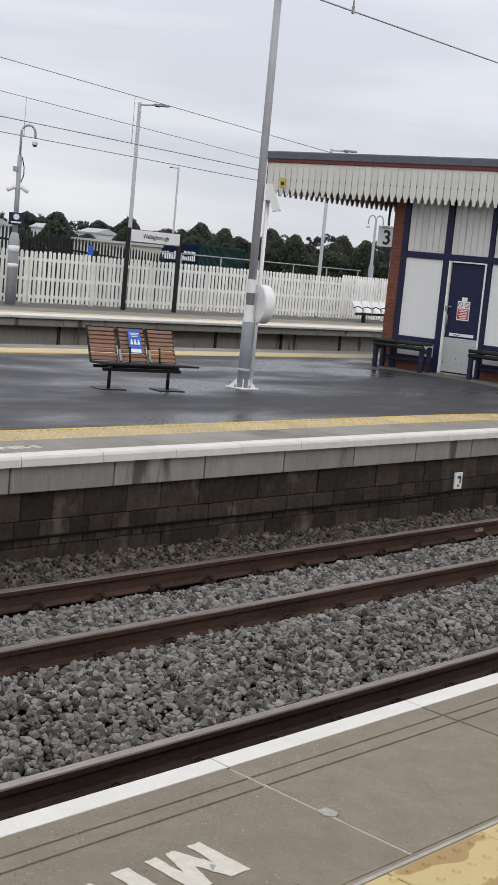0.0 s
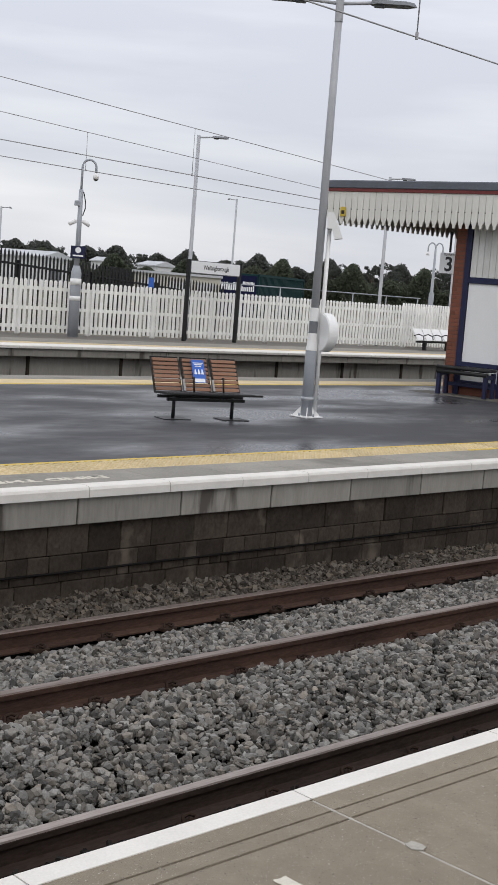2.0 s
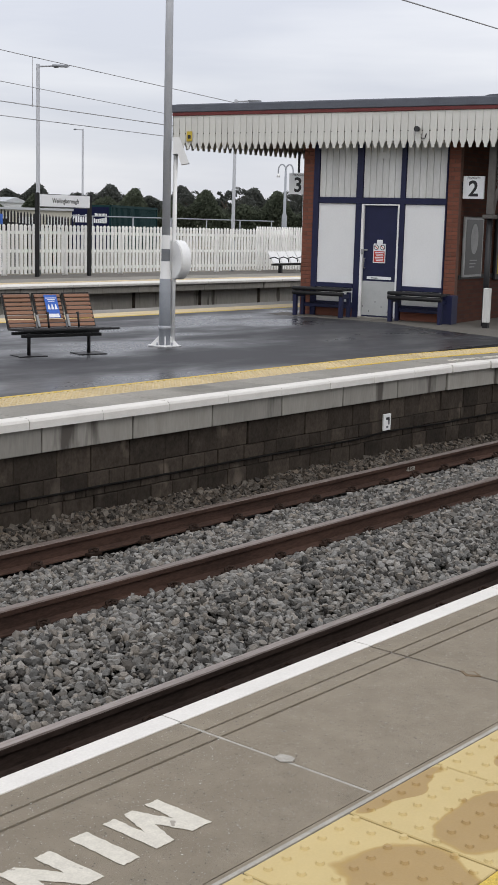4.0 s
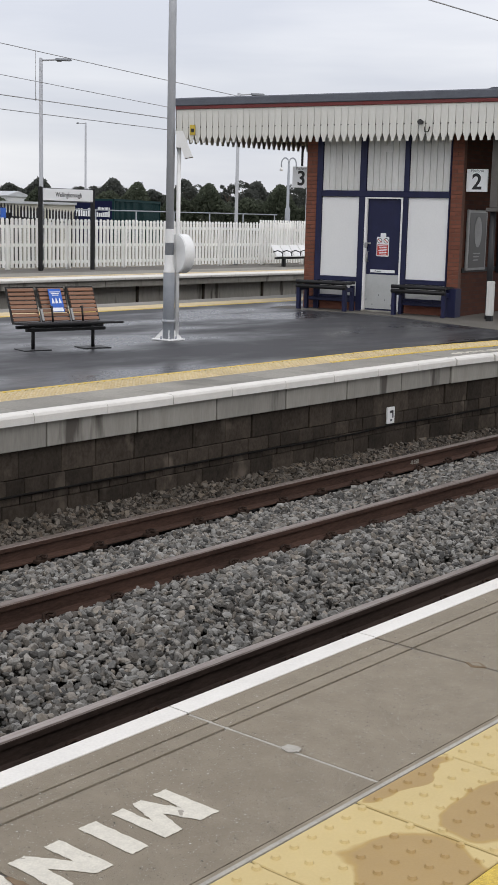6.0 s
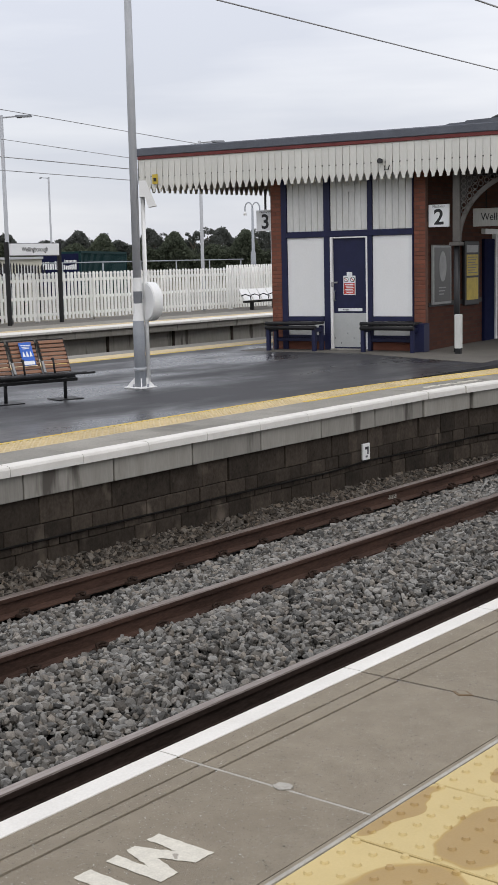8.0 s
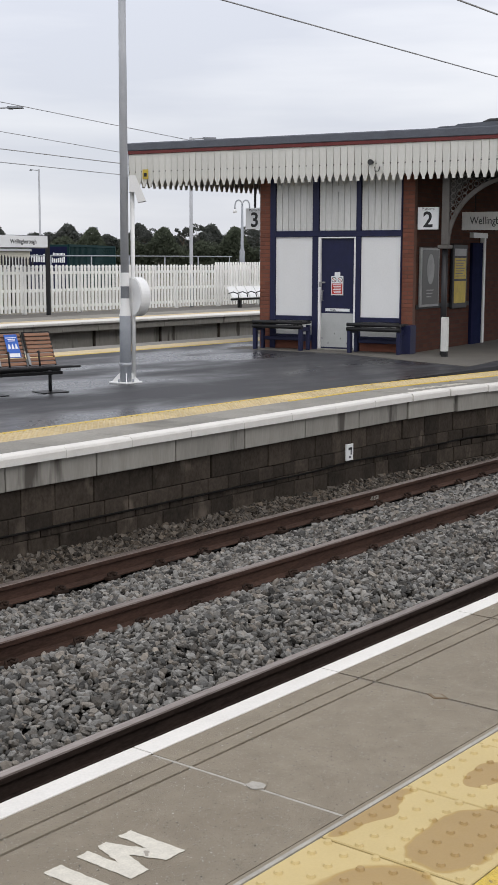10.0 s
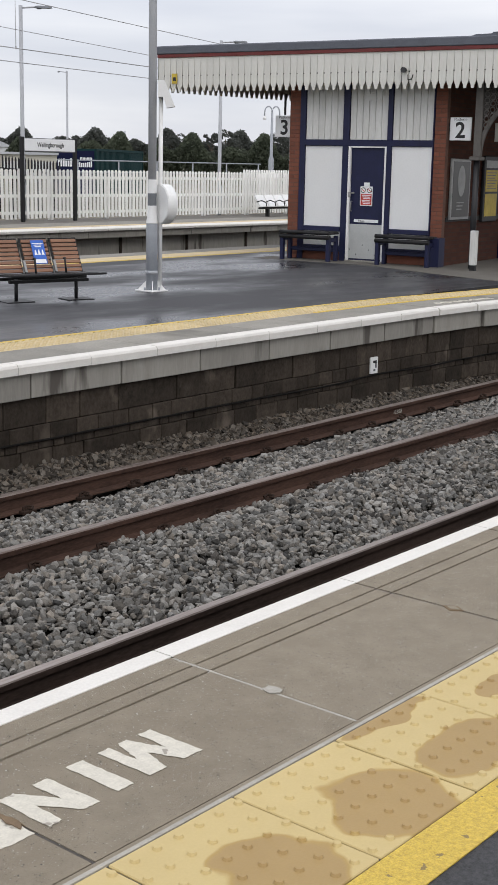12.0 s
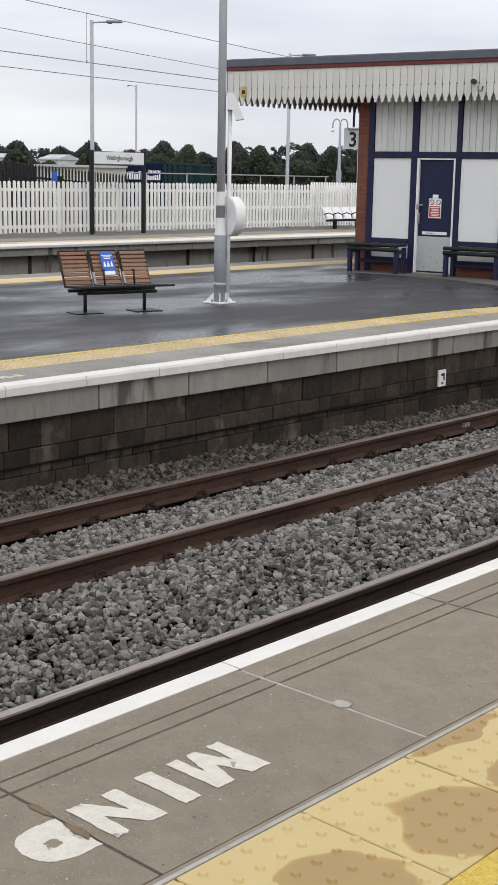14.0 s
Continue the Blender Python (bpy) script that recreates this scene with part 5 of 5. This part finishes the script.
def valance_board(width):
    """A tongued valance board with a slit, a round hole and a pointed notch at the seam with its neighbour."""
    h, n, e = width / 2, 0.047, 0.0055
    lo, hi = tip_z, top_z - 0.02
    right = [(h - n, lo), (h - 0.040, lo + 0.05), (h - 0.022, lo + 0.09), (h - 0.009, lo + 0.125), (h - e, lo + 0.15), (h - e, lo + 0.285), (h - 0.0155, lo + 0.291), (h - 0.0155, lo + 0.308), (h - e, lo + 0.313), (h - 0.0012, hi)]
    out = right + [(-a, b) for a, b in right[::-1]]
    return prism(out, 0.022, "y")


vb_me = mesh_of("valance_board", valance_board(BWID), "board")
n = int(round((CL - CR) / BWID))
for k in range(n):
    p = part("valance_board", vb_me, None, hall)
    p.matrix_basis = pose(CF - 0.012, CL - (k + 0.5) * BWID, 0, 0, 0, -90)
part("valance_back", box(CF + 0.022, CF + 0.04, CR, CL, tip_z + 0.165, top_z), "soffit", hall)
# the return along the far side
q0, q1 = Vector((CF, CL, 0)), Vector((3.4, 2.76, 0))
d = (q1 - q0)
turn = math.degrees(math.atan2(d.y, d.x))
for k in range(int(d.length / BWID)):
    p = part("valance_board", vb_me, None, hall)
    c = q0 + d.normalized() * (k + 0.5) * BWID
    p.matrix_basis = pose(c.x, c.y, 0, 0, 0, turn)
bm = box(0, d.length, 0.024, 0.04, tip_z + 0.165, top_z)
part("valance_back", bm, "soffit", hall).matrix_basis = pose(q0.x, q0.y, 0, 0, 0, turn)
# the return along the near side, out of view, added to block light under the canopy
for k in range(30):
    p = part("valance_board", vb_me, None, hall)
    p.matrix_basis = pose(CF + (k + 0.5) * BWID, CR + 0.01, 0)
part("side_fascia", box(CF + 30 * BWID, CB, CR - 0.01, CR + 0.012, tip_z + 0.1, top_z), "board", hall)
part("valance_back", box(CF, CB, CR + 0.034, CR + 0.05, tip_z + 0.165, top_z), "soffit", hall)
part("warning_tag", box(CF - 0.038, CF - 0.034, 3.52, 3.65, tip_z + 0.15, tip_z + 0.34), "yellowsign", hall, "small yellow warning tag")
part("tag_mark", box(CF - 0.041, CF - 0.038, 3.55, 3.62, tip_z + 0.2, tip_z + 0.27), "ink", hall)
cam_s = -1.31
part("wall_camera", tube([(CF - 0.03, cam_s, 3.44), (CF - 0.12, cam_s, 3.44)], [0.04, 0.05], 10), "lens", hall, "small black camera")
part("camera_wire", tube([(CF - 0.04, cam_s - 0.06, 3.36), (CF - 0.05, cam_s - 0.07, 3.28), (CF - 0.05, cam_s - 0.14, 3.28), (CF - 0.04, cam_s - 0.16, 3.36)], 0.01, 6), "cable", hall)


def platform_number(digit, y, z, u):
    t = thing("platform_number_sign", BUILD @ pose(u, y, z), "white square platform number sign with a black numeral", "sign", "platform number signs")
    part("panel", box(-0.02, 0.02, -0.2, 0.2, -0.2, 0.2, 0.004), "signwhite", t)
    text_part(digit, 0.27, "ink", t, pose(-0.022, 0.0, -0.035, 90, 0, -90), 0.008)
    text_part("Platform", 0.05, "greyink", t, pose(-0.022, 0.0, 0.165, 90, 0, -90))
    part("bracket", box(-0.01, 0.01, -0.02 if y > 0 else 0.21, 0.02 if y > 0 else 0.30, 0.21 if y > 0 else -0.1, 0.6 if y > 0 else 0.1), "black", t)


platform_number("2", -2.205, 2.325 + 0.124, 0.1)
platform_number("3", 1.50, 2.37 + 0.124, 0.3)

# side-wall details towards the near tracks
poster = thing("poster_case", BUILD @ pose(0.69, -1.985, 1.26 + 0.124), "aluminium framed poster case with a dark poster", "poster")
part("frame", box(-0.46, 0.46, -0.05, 0.0, -0.55, 0.55, 0.01), "alu", poster)
part("sheet", box(-0.40, 0.40, -0.055, -0.05, -0.5, 0.5), "poster", poster)
bm = bmesh.new()
bmesh.ops.create_cone(bm, cap_ends=True, segments=28, radius1=0.2, radius2=0.2, depth=0.004, matrix=pose(0, -0.057, 0.15, 90) @ Matrix.Diagonal((0.9, 1.4, 1, 1)))
part("pale_oval", bm, "alu", poster)
for k in range(3):
    part("text_bar", box(-0.2, 0.15 - 0.05 * k, -0.06, -0.056, -0.25 - 0.06 * k, -0.23 - 0.06 * k), "alu", poster)
board2 = thing("timetable_board", BUILD @ pose(2.25, -1.985, 1.26 + 0.124), "navy framed board with yellow timetable sheets", "notice board")
part("frame", box(-0.40, 0.40, -0.06, 0.0, -0.62, 0.62, 0.01), "ink", board2)
part("yellow_sheet", box(-0.32, 0.32, -0.066, -0.06, -0.05, 0.36), "yellowsign", board2)
part("yellow_sheet", box(-0.32, 0.32, -0.066, -0.06, -0.52, -0.09), "yellowsign", board2)
part("heading", box(-0.32, 0.32, -0.066, -0.06, 0.40, 0.54), "alu", board2)
for k in range(7):
    part("text_bar", box(-0.27, 0.26 - 0.06 * (k % 3), -0.069, -0.066, 0.30 - 0.05 * k, 0.315 - 0.05 * k), "greyink", board2)
part("side_door", box(3.0, 3.6, -2.03, -1.97, 0, 2.05), "navy_matt", hall, "dark navy side door")
part("side_frame", box(3.6, 3.7, -2.06, -1.97, 0, 2.15), "whitep", hall)
part("side_frame", box(2.95, 3.8, -2.06, -1.97, 2.15, 2.25), "whitep", hall)
rad = thing("white_cabinet", BUILD @ pose(-0.5, -2.8, 0.1), "slim white metal cabinet beside the brick wall", "cabinet")
part("body", box(-0.06, 0.06, -0.055, 0.055, 0, 0.6, 0.008), "vboard", rad)
part("plinth", box(-0.045, 0.045, -0.05, 0.05, -0.1, 0.0), "black", rad)
# bracketed canopy column with a pierced spandrel
colm = thing("canopy_column", BUILD @ pose(-0.06, -2.6, 0), "grey cast-iron canopy column with a pierced curved bracket", "column")
part("shaft", tube([(0, 0, 0), (0, 0, 1.9)], 0.055, 12), "ink", colm)
part("capital", box(-0.12, 0.12, -0.1, 0.1, 1.9, 1.97, 0.01), "iron", colm)
part("upper_shaft", box(-0.03, 0.03, -0.07, 0.07, 1.97, 3.4, 0.01), "iron", colm)
cv = [(-0.07, 1.97)] + [(-0.07 - 1.25 * (1 - math.cos(a)), 1.97 + 1.15 * math.sin(a)) for a in [math.pi / 2 * i / 12 for i in range(1, 13)]]
part("bracket_rim", prism(cv + [(a + 0.06, b + 0.05) for a, b in cv[::-1]], 0.05, "x"), "iron", colm)
part("bracket_back", prism([(-0.05, 2.5), (-0.25, 2.95), (-0.75, 3.35), (-0.05, 3.35)], 0.015, "x"), "soffit", colm)
for i in range(11):
    for j in range(11):
        yy, zz = -0.14 - 0.105 * i, 2.3 + 0.105 * j + 0.05 * (i % 2)
        rise = 1.97 + 1.15 * math.sin(math.acos(max(0.0, 1 - (-0.07 - yy) / 1.25)))
        if rise + 0.10 < zz < 3.42:
            part("pierced_ring", tube([(-0.012, yy + 0.046 * math.cos(a), zz + 0.046 * math.sin(a)) for a in [math.pi * q / 4 for q in range(9)]], 0.012, 5), "iron", colm)
part("dado_band", box(0.13, 2.95, -1.995, -1.97, 0.80, 0.88, 0.004), "black", hall, "dark moulded band on the brickwork")
hang = thing("hanging_sign", BUILD @ pose(1.0, -3.12, 2.295 + 0.124), "white hanging station name sign under the canopy", "sign")
part("panel", box(-0.02, 0.02, -0.75, 0.6, -0.165, 0.165, 0.004), "vboard", hang)
text_part("Wellingborough", 0.14, "ink", hang, pose(-0.023, -0.08, 0.0, 90, 0, -90), 0, 0.8)
for y in (-0.6, 0.35):
    part("hanger", tube([(0, y, 0.16), (0, y, 1.2)], 0.012, 6), "black", hang)


def wall_bench(y0, y1):
    t = thing("wall_bench", BUILD @ pose(-0.1, (y0 + y1) / 2, 0), "navy painted bench against the panelled wall", "bench", "benches by the door")
    h = abs(y1 - y0) / 2
    for zz, rr in ((0.525, 0.036), (0.445, 0.040)):
        part("front_bar", tube([(-0.42, -h, zz), (-0.42, h, zz)], rr, 10), "black", t)
    part("seat_board", box(-0.41, -0.22, -h, h, 0.50, 0.545, 0.014), "black", t)
    part("seat_board", box(-0.205, -0.03, -h, h, 0.50, 0.545, 0.014), "black", t)
    part("stretcher", box(-0.10, -0.06, -h + 0.06, h - 0.06, 0.17, 0.24, 0.008), "navy", t)
    for s in (-1, 1):
        part("leg", box(-0.43, -0.34, s * (h - 0.04) - 0.035, s * (h - 0.04) + 0.035, 0, 0.475, 0.008), "navy", t)
        part("leg", box(-0.12, -0.04, s * (h - 0.04) - 0.035, s * (h - 0.04) + 0.035, 0, 0.475, 0.008), "navy", t)
        part("end_rail", box(-0.36, -0.1, s * (h - 0.04) - 0.025, s * (h - 0.04) + 0.025, 0.36, 0.44, 0.006), "navy", t)


wall_bench(0.03, 1.09)
wall_bench(-1.96, -0.90)
bin_ = thing("navy_box", BUILD @ pose(-0.14, -1.96, 0), "navy painted end box beside the bench", "box")
part("body", box(-0.15, 0.12, -0.1, 0.12, 0.0, 0.52, 0.008), "navy", bin_)
tagged(part("doorstep", prism([(-2.3, -3.9), (-1.7, -2.62), (-0.75, -0.9), (-0.62, 1.6), (0.05, 1.6), (0.05, -1.9), (5.0, -1.9), (5.0, -3.9)], 0.004, "z"), "tarmac"), "worn concrete apron along the wall foot", "paving", kind="structure").matrix_world = BUILD @ pose(0, 0, 0.0005)

# ---- overhead wires ----
def wire(p, q, radius, label):
    a, b = Vector(p), Vector(q)
    d = b - a
    tagged(part("overhead_wire", tube([a - d * 3, a, b, b + d * 6], radius, 6), "wire"), label, "wire", "overhead wires")


def dropper(x, y, z0, z1):
    t = thing("dropper", pose(x, y, z0), "thin vertical dropper between two overhead wires", "wire", "wire droppers")
    part("drop_wire", tube([(0, 0, 0), (0, 0, z1 - z0)], 0.006, 5), "wire", t)
    part("drop_clamp", box(-0.011, 0.011, -0.011, 0.011, -0.02, 0.04, 0.003), "wire", t)


wire((12.12, 17.2, 3.854), (20.77, 17.2, 3.635), 0.010, "dark overhead contact wire above the far tracks")
wire((14.18, 20.6, 3.900), (24.31, 20.6, 3.702), 0.010, "dark overhead contact wire above the far tracks")
wire((17.6, 20.6, 4.622), (24.29, 20.6, 4.259), 0.008, "dark overhead support wire above the far tracks")
wire((15.88, 17.2, 4.713), (22.96, 17.2, 4.298), 0.008, "dark overhead support wire above the far tracks")
wire((7.94, 4.2, 3.705), (13.18, 4.2, 3.60), 0.0065, "dark overhead contact wire above the nearer tracks")
wire((4.0, 2.1, 3.60), (12.0, 2.1, 3.39), 0.007, "dark overhead contact wire above the first track")
dropper(8.21, 4.2, 3.70, 5.2)
dropper(17.08, 17.2, 3.729, 4.643)
dropper(16.95, 20.6, 3.846, 4.657)

# ---- beyond the fence ----
pal = thing("palisade_fence", (0, 0, -0.9), "black steel palisade fence beyond the platform", "fence")
pb = mesh_of("pale", prism([(-0.034, 0.1), (0.034, 0.1), (0.034, 2.86), (0.0, 2.94), (-0.034, 2.86)], 0.015, "y"), "black")
px, k = 14.0, 0
while px < 30.7:
    p = part("pale", pb, None, pal)
    p.matrix_basis = pose(px, 31.0, 0.25 - 0.066 * (px - 20.5))
    px += 0.138
for k in range(58):
    p = part("pale", pb, None, pal)
    p.matrix_basis = pose(25.8 + 0.113 * k, 31.1 + 0.127 * k, -0.1, 0, 0, -40)
for z0 in (0.5, 2.52):
    part("rail", tube([(14, 31.06, z0 + 0.25 + 0.43), (30.7, 31.06, z0 + 0.25 - 0.673)], 0.04, 6), "black", pal)
for k in range(7):
    part("fence_post", box(14 + 2.75 * k - 0.06, 14 + 2.75 * k + 0.06, 31.06, 31.16, 0, 2.9 - 0.066 * (2.75 * k - 6.5)), "black", pal)

tagged(part("yard_slab", box(52.5, 69, 54.3, 65, -1.4, -0.45, 0.02), "fascia"), "raised concrete yard slab behind the fence", "paving", kind="structure")
cont = thing("shipping_container", pose(55.34, 54.98, -0.45, 0, 0, 31), "dark green corrugated shipping container with worn white lettering", "container")
part("shell", box(0, 12.2, 0, 2.44, 0.0, 2.86, 0.02), "container", cont)
rib_me = mesh_of("corrugation", prism([(0, 0.16), (0.16, 0.16), (0.16, 2.74), (0, 2.74)], -0.04, "y"), "container")
for k in range(40):
    part("corrugation", rib_me, None, cont).matrix_basis = pose(0.2 + 0.296 * k, 0, 0)
for z0 in (0.0, 2.74):
    part("side_rail", box(0, 12.2, -0.07, 0, z0, z0 + 0.14), "container", cont)
for sx in (0.0, 12.04):
    part("corner_post", box(sx, sx + 0.16, -0.07, 0, 0.0, 2.88), "container", cont)
part("end_door", box(-0.05, 0, 0.06, 1.2, 0.12, 2.74, 0.01), "navy_matt", cont, "dark navy container door")
part("end_door", box(-0.05, 0, 1.24, 2.38, 0.12, 2.74, 0.01), "navy_matt", cont, "dark navy container door")
rb = random.Random(2)
for y0, y1, z0, high, step in ((1.3, 2.3, 1.80, 0.50, 0.15), (0.2, 0.95, 2.22, 0.16, 0.085), (0.2, 0.95, 1.78, 0.36, 0.12)):
    y = y0
    while y < y1:
        part("worn_letter", box(-0.062, -0.05, y, y + step * 0.7, z0, z0 + high * rb.uniform(0.65, 1.0)), "signwhite", cont)
        y += step

yard = thing("yard_wall", pose(32.2, 38.0, -1.3, 0, 0, -39), "long low cream yard building beyond the fence", "building")
part("wall", box(0, 3.5, 0, 2.5, 0, 3.16), "creamwall", yard)
part("roof_edge", box(-0.06, 3.56, -0.1, 2.5, 3.16, 3.25), "shedroof", yard)
for k in range(3):
    part("opening", box(0.3 + 1.1 * k, 1.1 + 1.1 * k, -0.02, 0.0, 2.3, 2.9), "shed", yard)
blue_sign = thing("blue_notice", pose(27.4, 30.93, 1.5), "small blue notice fixed to the black palisade fence", "sign")
part("panel", box(-0.11, 0.11, -0.012, 0.012, -0.17, 0.17, 0.004), "blue", blue_sign)
part("fixing_strap", box(-0.02, 0.02, 0.012, 0.07, -0.2, 0.2), "black", blue_sign)

barrier = thing("tube_barrier", pose(45.3, 40.0, -1.3, 0, 0, 1), "galvanised tube barrier in front of the trees", "barrier")
for z in (2.5, 3.0):
    part("rail", tube([(-8, 0, z), (7.5, 0, z)], 0.03, 6), "galv", barrier)
for k in range(7):
    part("post", tube([(-8 + 2.55 * k, 0, 0), (-8 + 2.55 * k, 0, 3.02)], 0.03, 6), "galv", barrier)


def shed(m, w, d, h, rise, label):
    t = thing("warehouse", m, label, "building", "distant sheds")
    part("wall", box(0, w, 0, d, 0, h), "shed", t)
    out = [(-0.3, h), (w / 2, h + rise), (w + 0.3, h), (w + 0.3, h - 0.25), (-0.3, h - 0.25)]
    part("roof", prism(out, d + 0.6, "y"), "shedroof", t).matrix_basis = pose(0, -0.3, 0)
    for k in range(max(1, int(w / 6))):
        part("door", box(1.5 + 6 * k, 4 + 6 * k, -0.05, 0, 0, h * 0.6), "midgrey", t)


def bearing(az, dist, z=-1.3, turn=0):
    a = radians(az)
    return pose(dist * math.cos(a), -2.8 + dist * math.sin(a), z, 0, 0, turn)


shed(bearing(55.6, 200, turn=13), 6.0, 15, 5.1, 0.9, "long pale industrial shed in the distance")
shed(bearing(52.75, 300, turn=8), 4.0, 6, 6.3, 0.9, "long pale industrial shed in the distance")
shed(bearing(50.75, 300, turn=4), 6.5, 6, 6.2, 1.0, "long pale industrial shed in the distance")
mast = thing("lattice_mast", bearing(45.0, 600), "thin far-off lattice mast", "mast")
part("mast_tube", tube([(0, 0, 0), (0, 0, 17)], [0.9, 0.5], 4), "galv", mast)


def tree(m, height, width, seed, material="haze_leaf", density=1.0):
    """A tapered trunk with limbs, and a crown of many small clumps of leaves with gaps."""
    rng = np.random.default_rng(seed)
    t = thing("tree", m, "broad-leaved tree with a ragged dark green crown", "tree", "trees on the skyline")
    bm = tube([(0, 0, 0), (0.02 * height, 0, height * 0.3), (0, 0.02 * height, height * 0.75)], [height * 0.03, height * 0.022, height * 0.006], 7)
    for k in range(6):
        a, z = rng.uniform(0, 6.28), height * rng.uniform(0.25, 0.6)
        e = width * rng.uniform(0.25, 0.42)
        tube([(0, 0, z), (e * 0.5 * math.cos(a), e * 0.5 * math.sin(a), z + height * 0.12), (e * math.cos(a), e * math.sin(a), z + height * 0.2)], [height * 0.012, height * 0.008, height * 0.003], 5, bm)
    part("trunk", bm, "bark", t)
    lobes = 9
    la, lr, lz = rng.uniform(0, 6.28, lobes), np.sqrt(rng.random(lobes)), rng.uniform(0.28, 0.80, lobes)
    lz[:4] = rng.uniform(0.60, 0.82, 4)
    lobe = np.stack([np.cos(la) * lr * width * 0.34, np.sin(la) * lr * width * 0.34, height * lz], 1)
    size = width * rng.uniform(0.16, 0.27, lobes)
    clumps = int(126 * density)
    pick = rng.integers(0, lobes, clumps)
    way = rng.normal(size=(clumps, 3))
    way[:, 2] = np.abs(way[:, 2]) * 0.9 - 0.35
    way /= np.linalg.norm(way, axis=1, keepdims=True)
    c = lobe[pick] + way * size[pick][:, None] * rng.uniform(0.55, 1.0, (clumps, 1))
    c[:, 2] *= height * 0.91 / c[:, 2].max()
    per = 42
    cr = width * rng.uniform(0.05, 0.11, clumps)
    dirs = rng.normal(size=(clumps, per, 3))
    dirs /= np.linalg.norm(dirs, axis=2, keepdims=True)
    pts = (c[:, None] + dirs * cr[:, None, None] * rng.uniform(0.55, 1.0, (clumps, per, 1)) * np.array([1, 1, 0.75])).reshape(-1, 3)
    n = len(pts)
    s = rng.uniform(0.014, 0.032, (n, 1)) * width
    # leaves lie roughly along the outside of their clump
    out = dirs.reshape(-1, 3) + rng.normal(size=(n, 3)) * 0.8
    u = np.cross(out, rng.normal(size=(n, 3)))
    u /= np.linalg.norm(u, axis=1, keepdims=True)
    w = np.cross(out, u)
    w /= np.linalg.norm(w, axis=1, keepdims=True)
    v = np.stack([pts - u * s, pts - w * s * 0.7, pts + u * s, pts + w * s * 0.7], 1).reshape(-1, 3)
    part("crown", raw_mesh("crown", v, np.arange(n * 4).reshape(-1, 4), material), None, t)
    return t


# bearing, distance, how far the top stands over the eye's level per metre of distance, width
SKY_TREES = ((60.2, 600, 0.023, 13), (59.2, 620, 0.025, 13), (58.2, 600, 0.022, 13), (57.2, 600, 0.0225, 12), (56.2, 580, 0.0250, 13), (55.1, 600, 0.0210, 12), (54.4, 640, 0.0165, 11), (53.7, 600, 0.0193, 7),
             (52.9, 590, 0.0226, 9), (52.3, 620, 0.0194, 7), (51.9, 630, 0.0196, 7), (51.4, 600, 0.0202, 9), (50.5, 610, 0.0195, 10), (49.6, 600, 0.0180, 10), (48.8, 640, 0.0160, 9), (48.2, 600, 0.0188, 9), (47.6, 600, 0.0200, 11),
             (46.8, 580, 0.0210, 13), (46.0, 580, 0.0218, 10), (45.5, 620, 0.0170, 9), (44.4, 640, 0.0150, 12), (43.4, 600, 0.0165, 10), (42.9, 420, 0.0250, 7.5), (42.1, 560, 0.0150, 10), (41.25, 400, 0.0255, 5.5), (40.7, 400, 0.0288, 7), (40.2, 430, 0.0222, 6),
             (39.4, 430, 0.0205, 6), (38.8, 400, 0.0262, 8), (38.0, 420, 0.0255, 9), (37.0, 400, 0.025, 10), (35.9, 400, 0.026, 10), (34.8, 400, 0.025, 10), (33.6, 400, 0.026, 10),
             (43.7, 260, 0.0125, 6), (41.9, 250, 0.0140, 7), (40.4, 260, 0.0150, 7), (39.0, 250, 0.0145, 7), (37.4, 250, 0.0150, 7), (54.0, 260, 0.0110, 6), (51.9, 280, 0.0115, 5), (47.0, 300, 0.0135, 8), (45.2, 300, 0.0125, 8))
# trees past 350 m take the foliage colour greyed for haze
for k, (az, dist, hh, ww) in enumerate(SKY_TREES):
    tree(bearing(az, dist, -1.3, 37 * k), 2.9 + hh * dist, ww, 100 + k, "leaf2" if dist < 350 else "haze_leaf", 1.0)


def scrub(name, az0, az1, dist, z_top, n, seed, material, label):
    rng = np.random.default_rng(seed)
    a = np.radians(rng.uniform(az0, az1, n))
    r = dist + rng.uniform(-6, 6, n)
    top = z_top * (0.7 + 0.3 * np.sin(a * 61 + seed) * np.sin(a * 173)) * rng.uniform(0.0, 1.0, n) ** 0.45
    p = np.stack([r * np.cos(a), -2.8 + r * np.sin(a), -1.3 + top], 1)
    s = rng.uniform(0.0008, 0.0019, (n, 1)) * dist
    u = rng.normal(size=(n, 3))
    u /= np.linalg.norm(u, axis=1, keepdims=True)
    w = np.cross(u, rng.normal(size=(n, 3)))
    w /= np.linalg.norm(w, axis=1, keepdims=True)
    v = np.stack([p - u * s, p - w * s * 0.6, p + u * s, p + w * s * 0.6], 1).reshape(-1, 3)
    tagged(new(name, raw_mesh(name, v, np.arange(n * 4).reshape(-1, 4), material)), label, "bushes", kind="stuff")


scrub("bushes", 33, 47, 230, 8.4, 30000, 1, "hedge", "dense dark green bushes beyond the barrier")
scrub("bushes", 46, 60, 250, 7.2, 30000, 2, "hedge", "dense dark green bushes below the sheds")
scrub("bushes", 30, 62, 520, 16.5, 55000, 3, "haze_leaf", "far belt of woodland on the horizon, leaf colour greyed as haze")
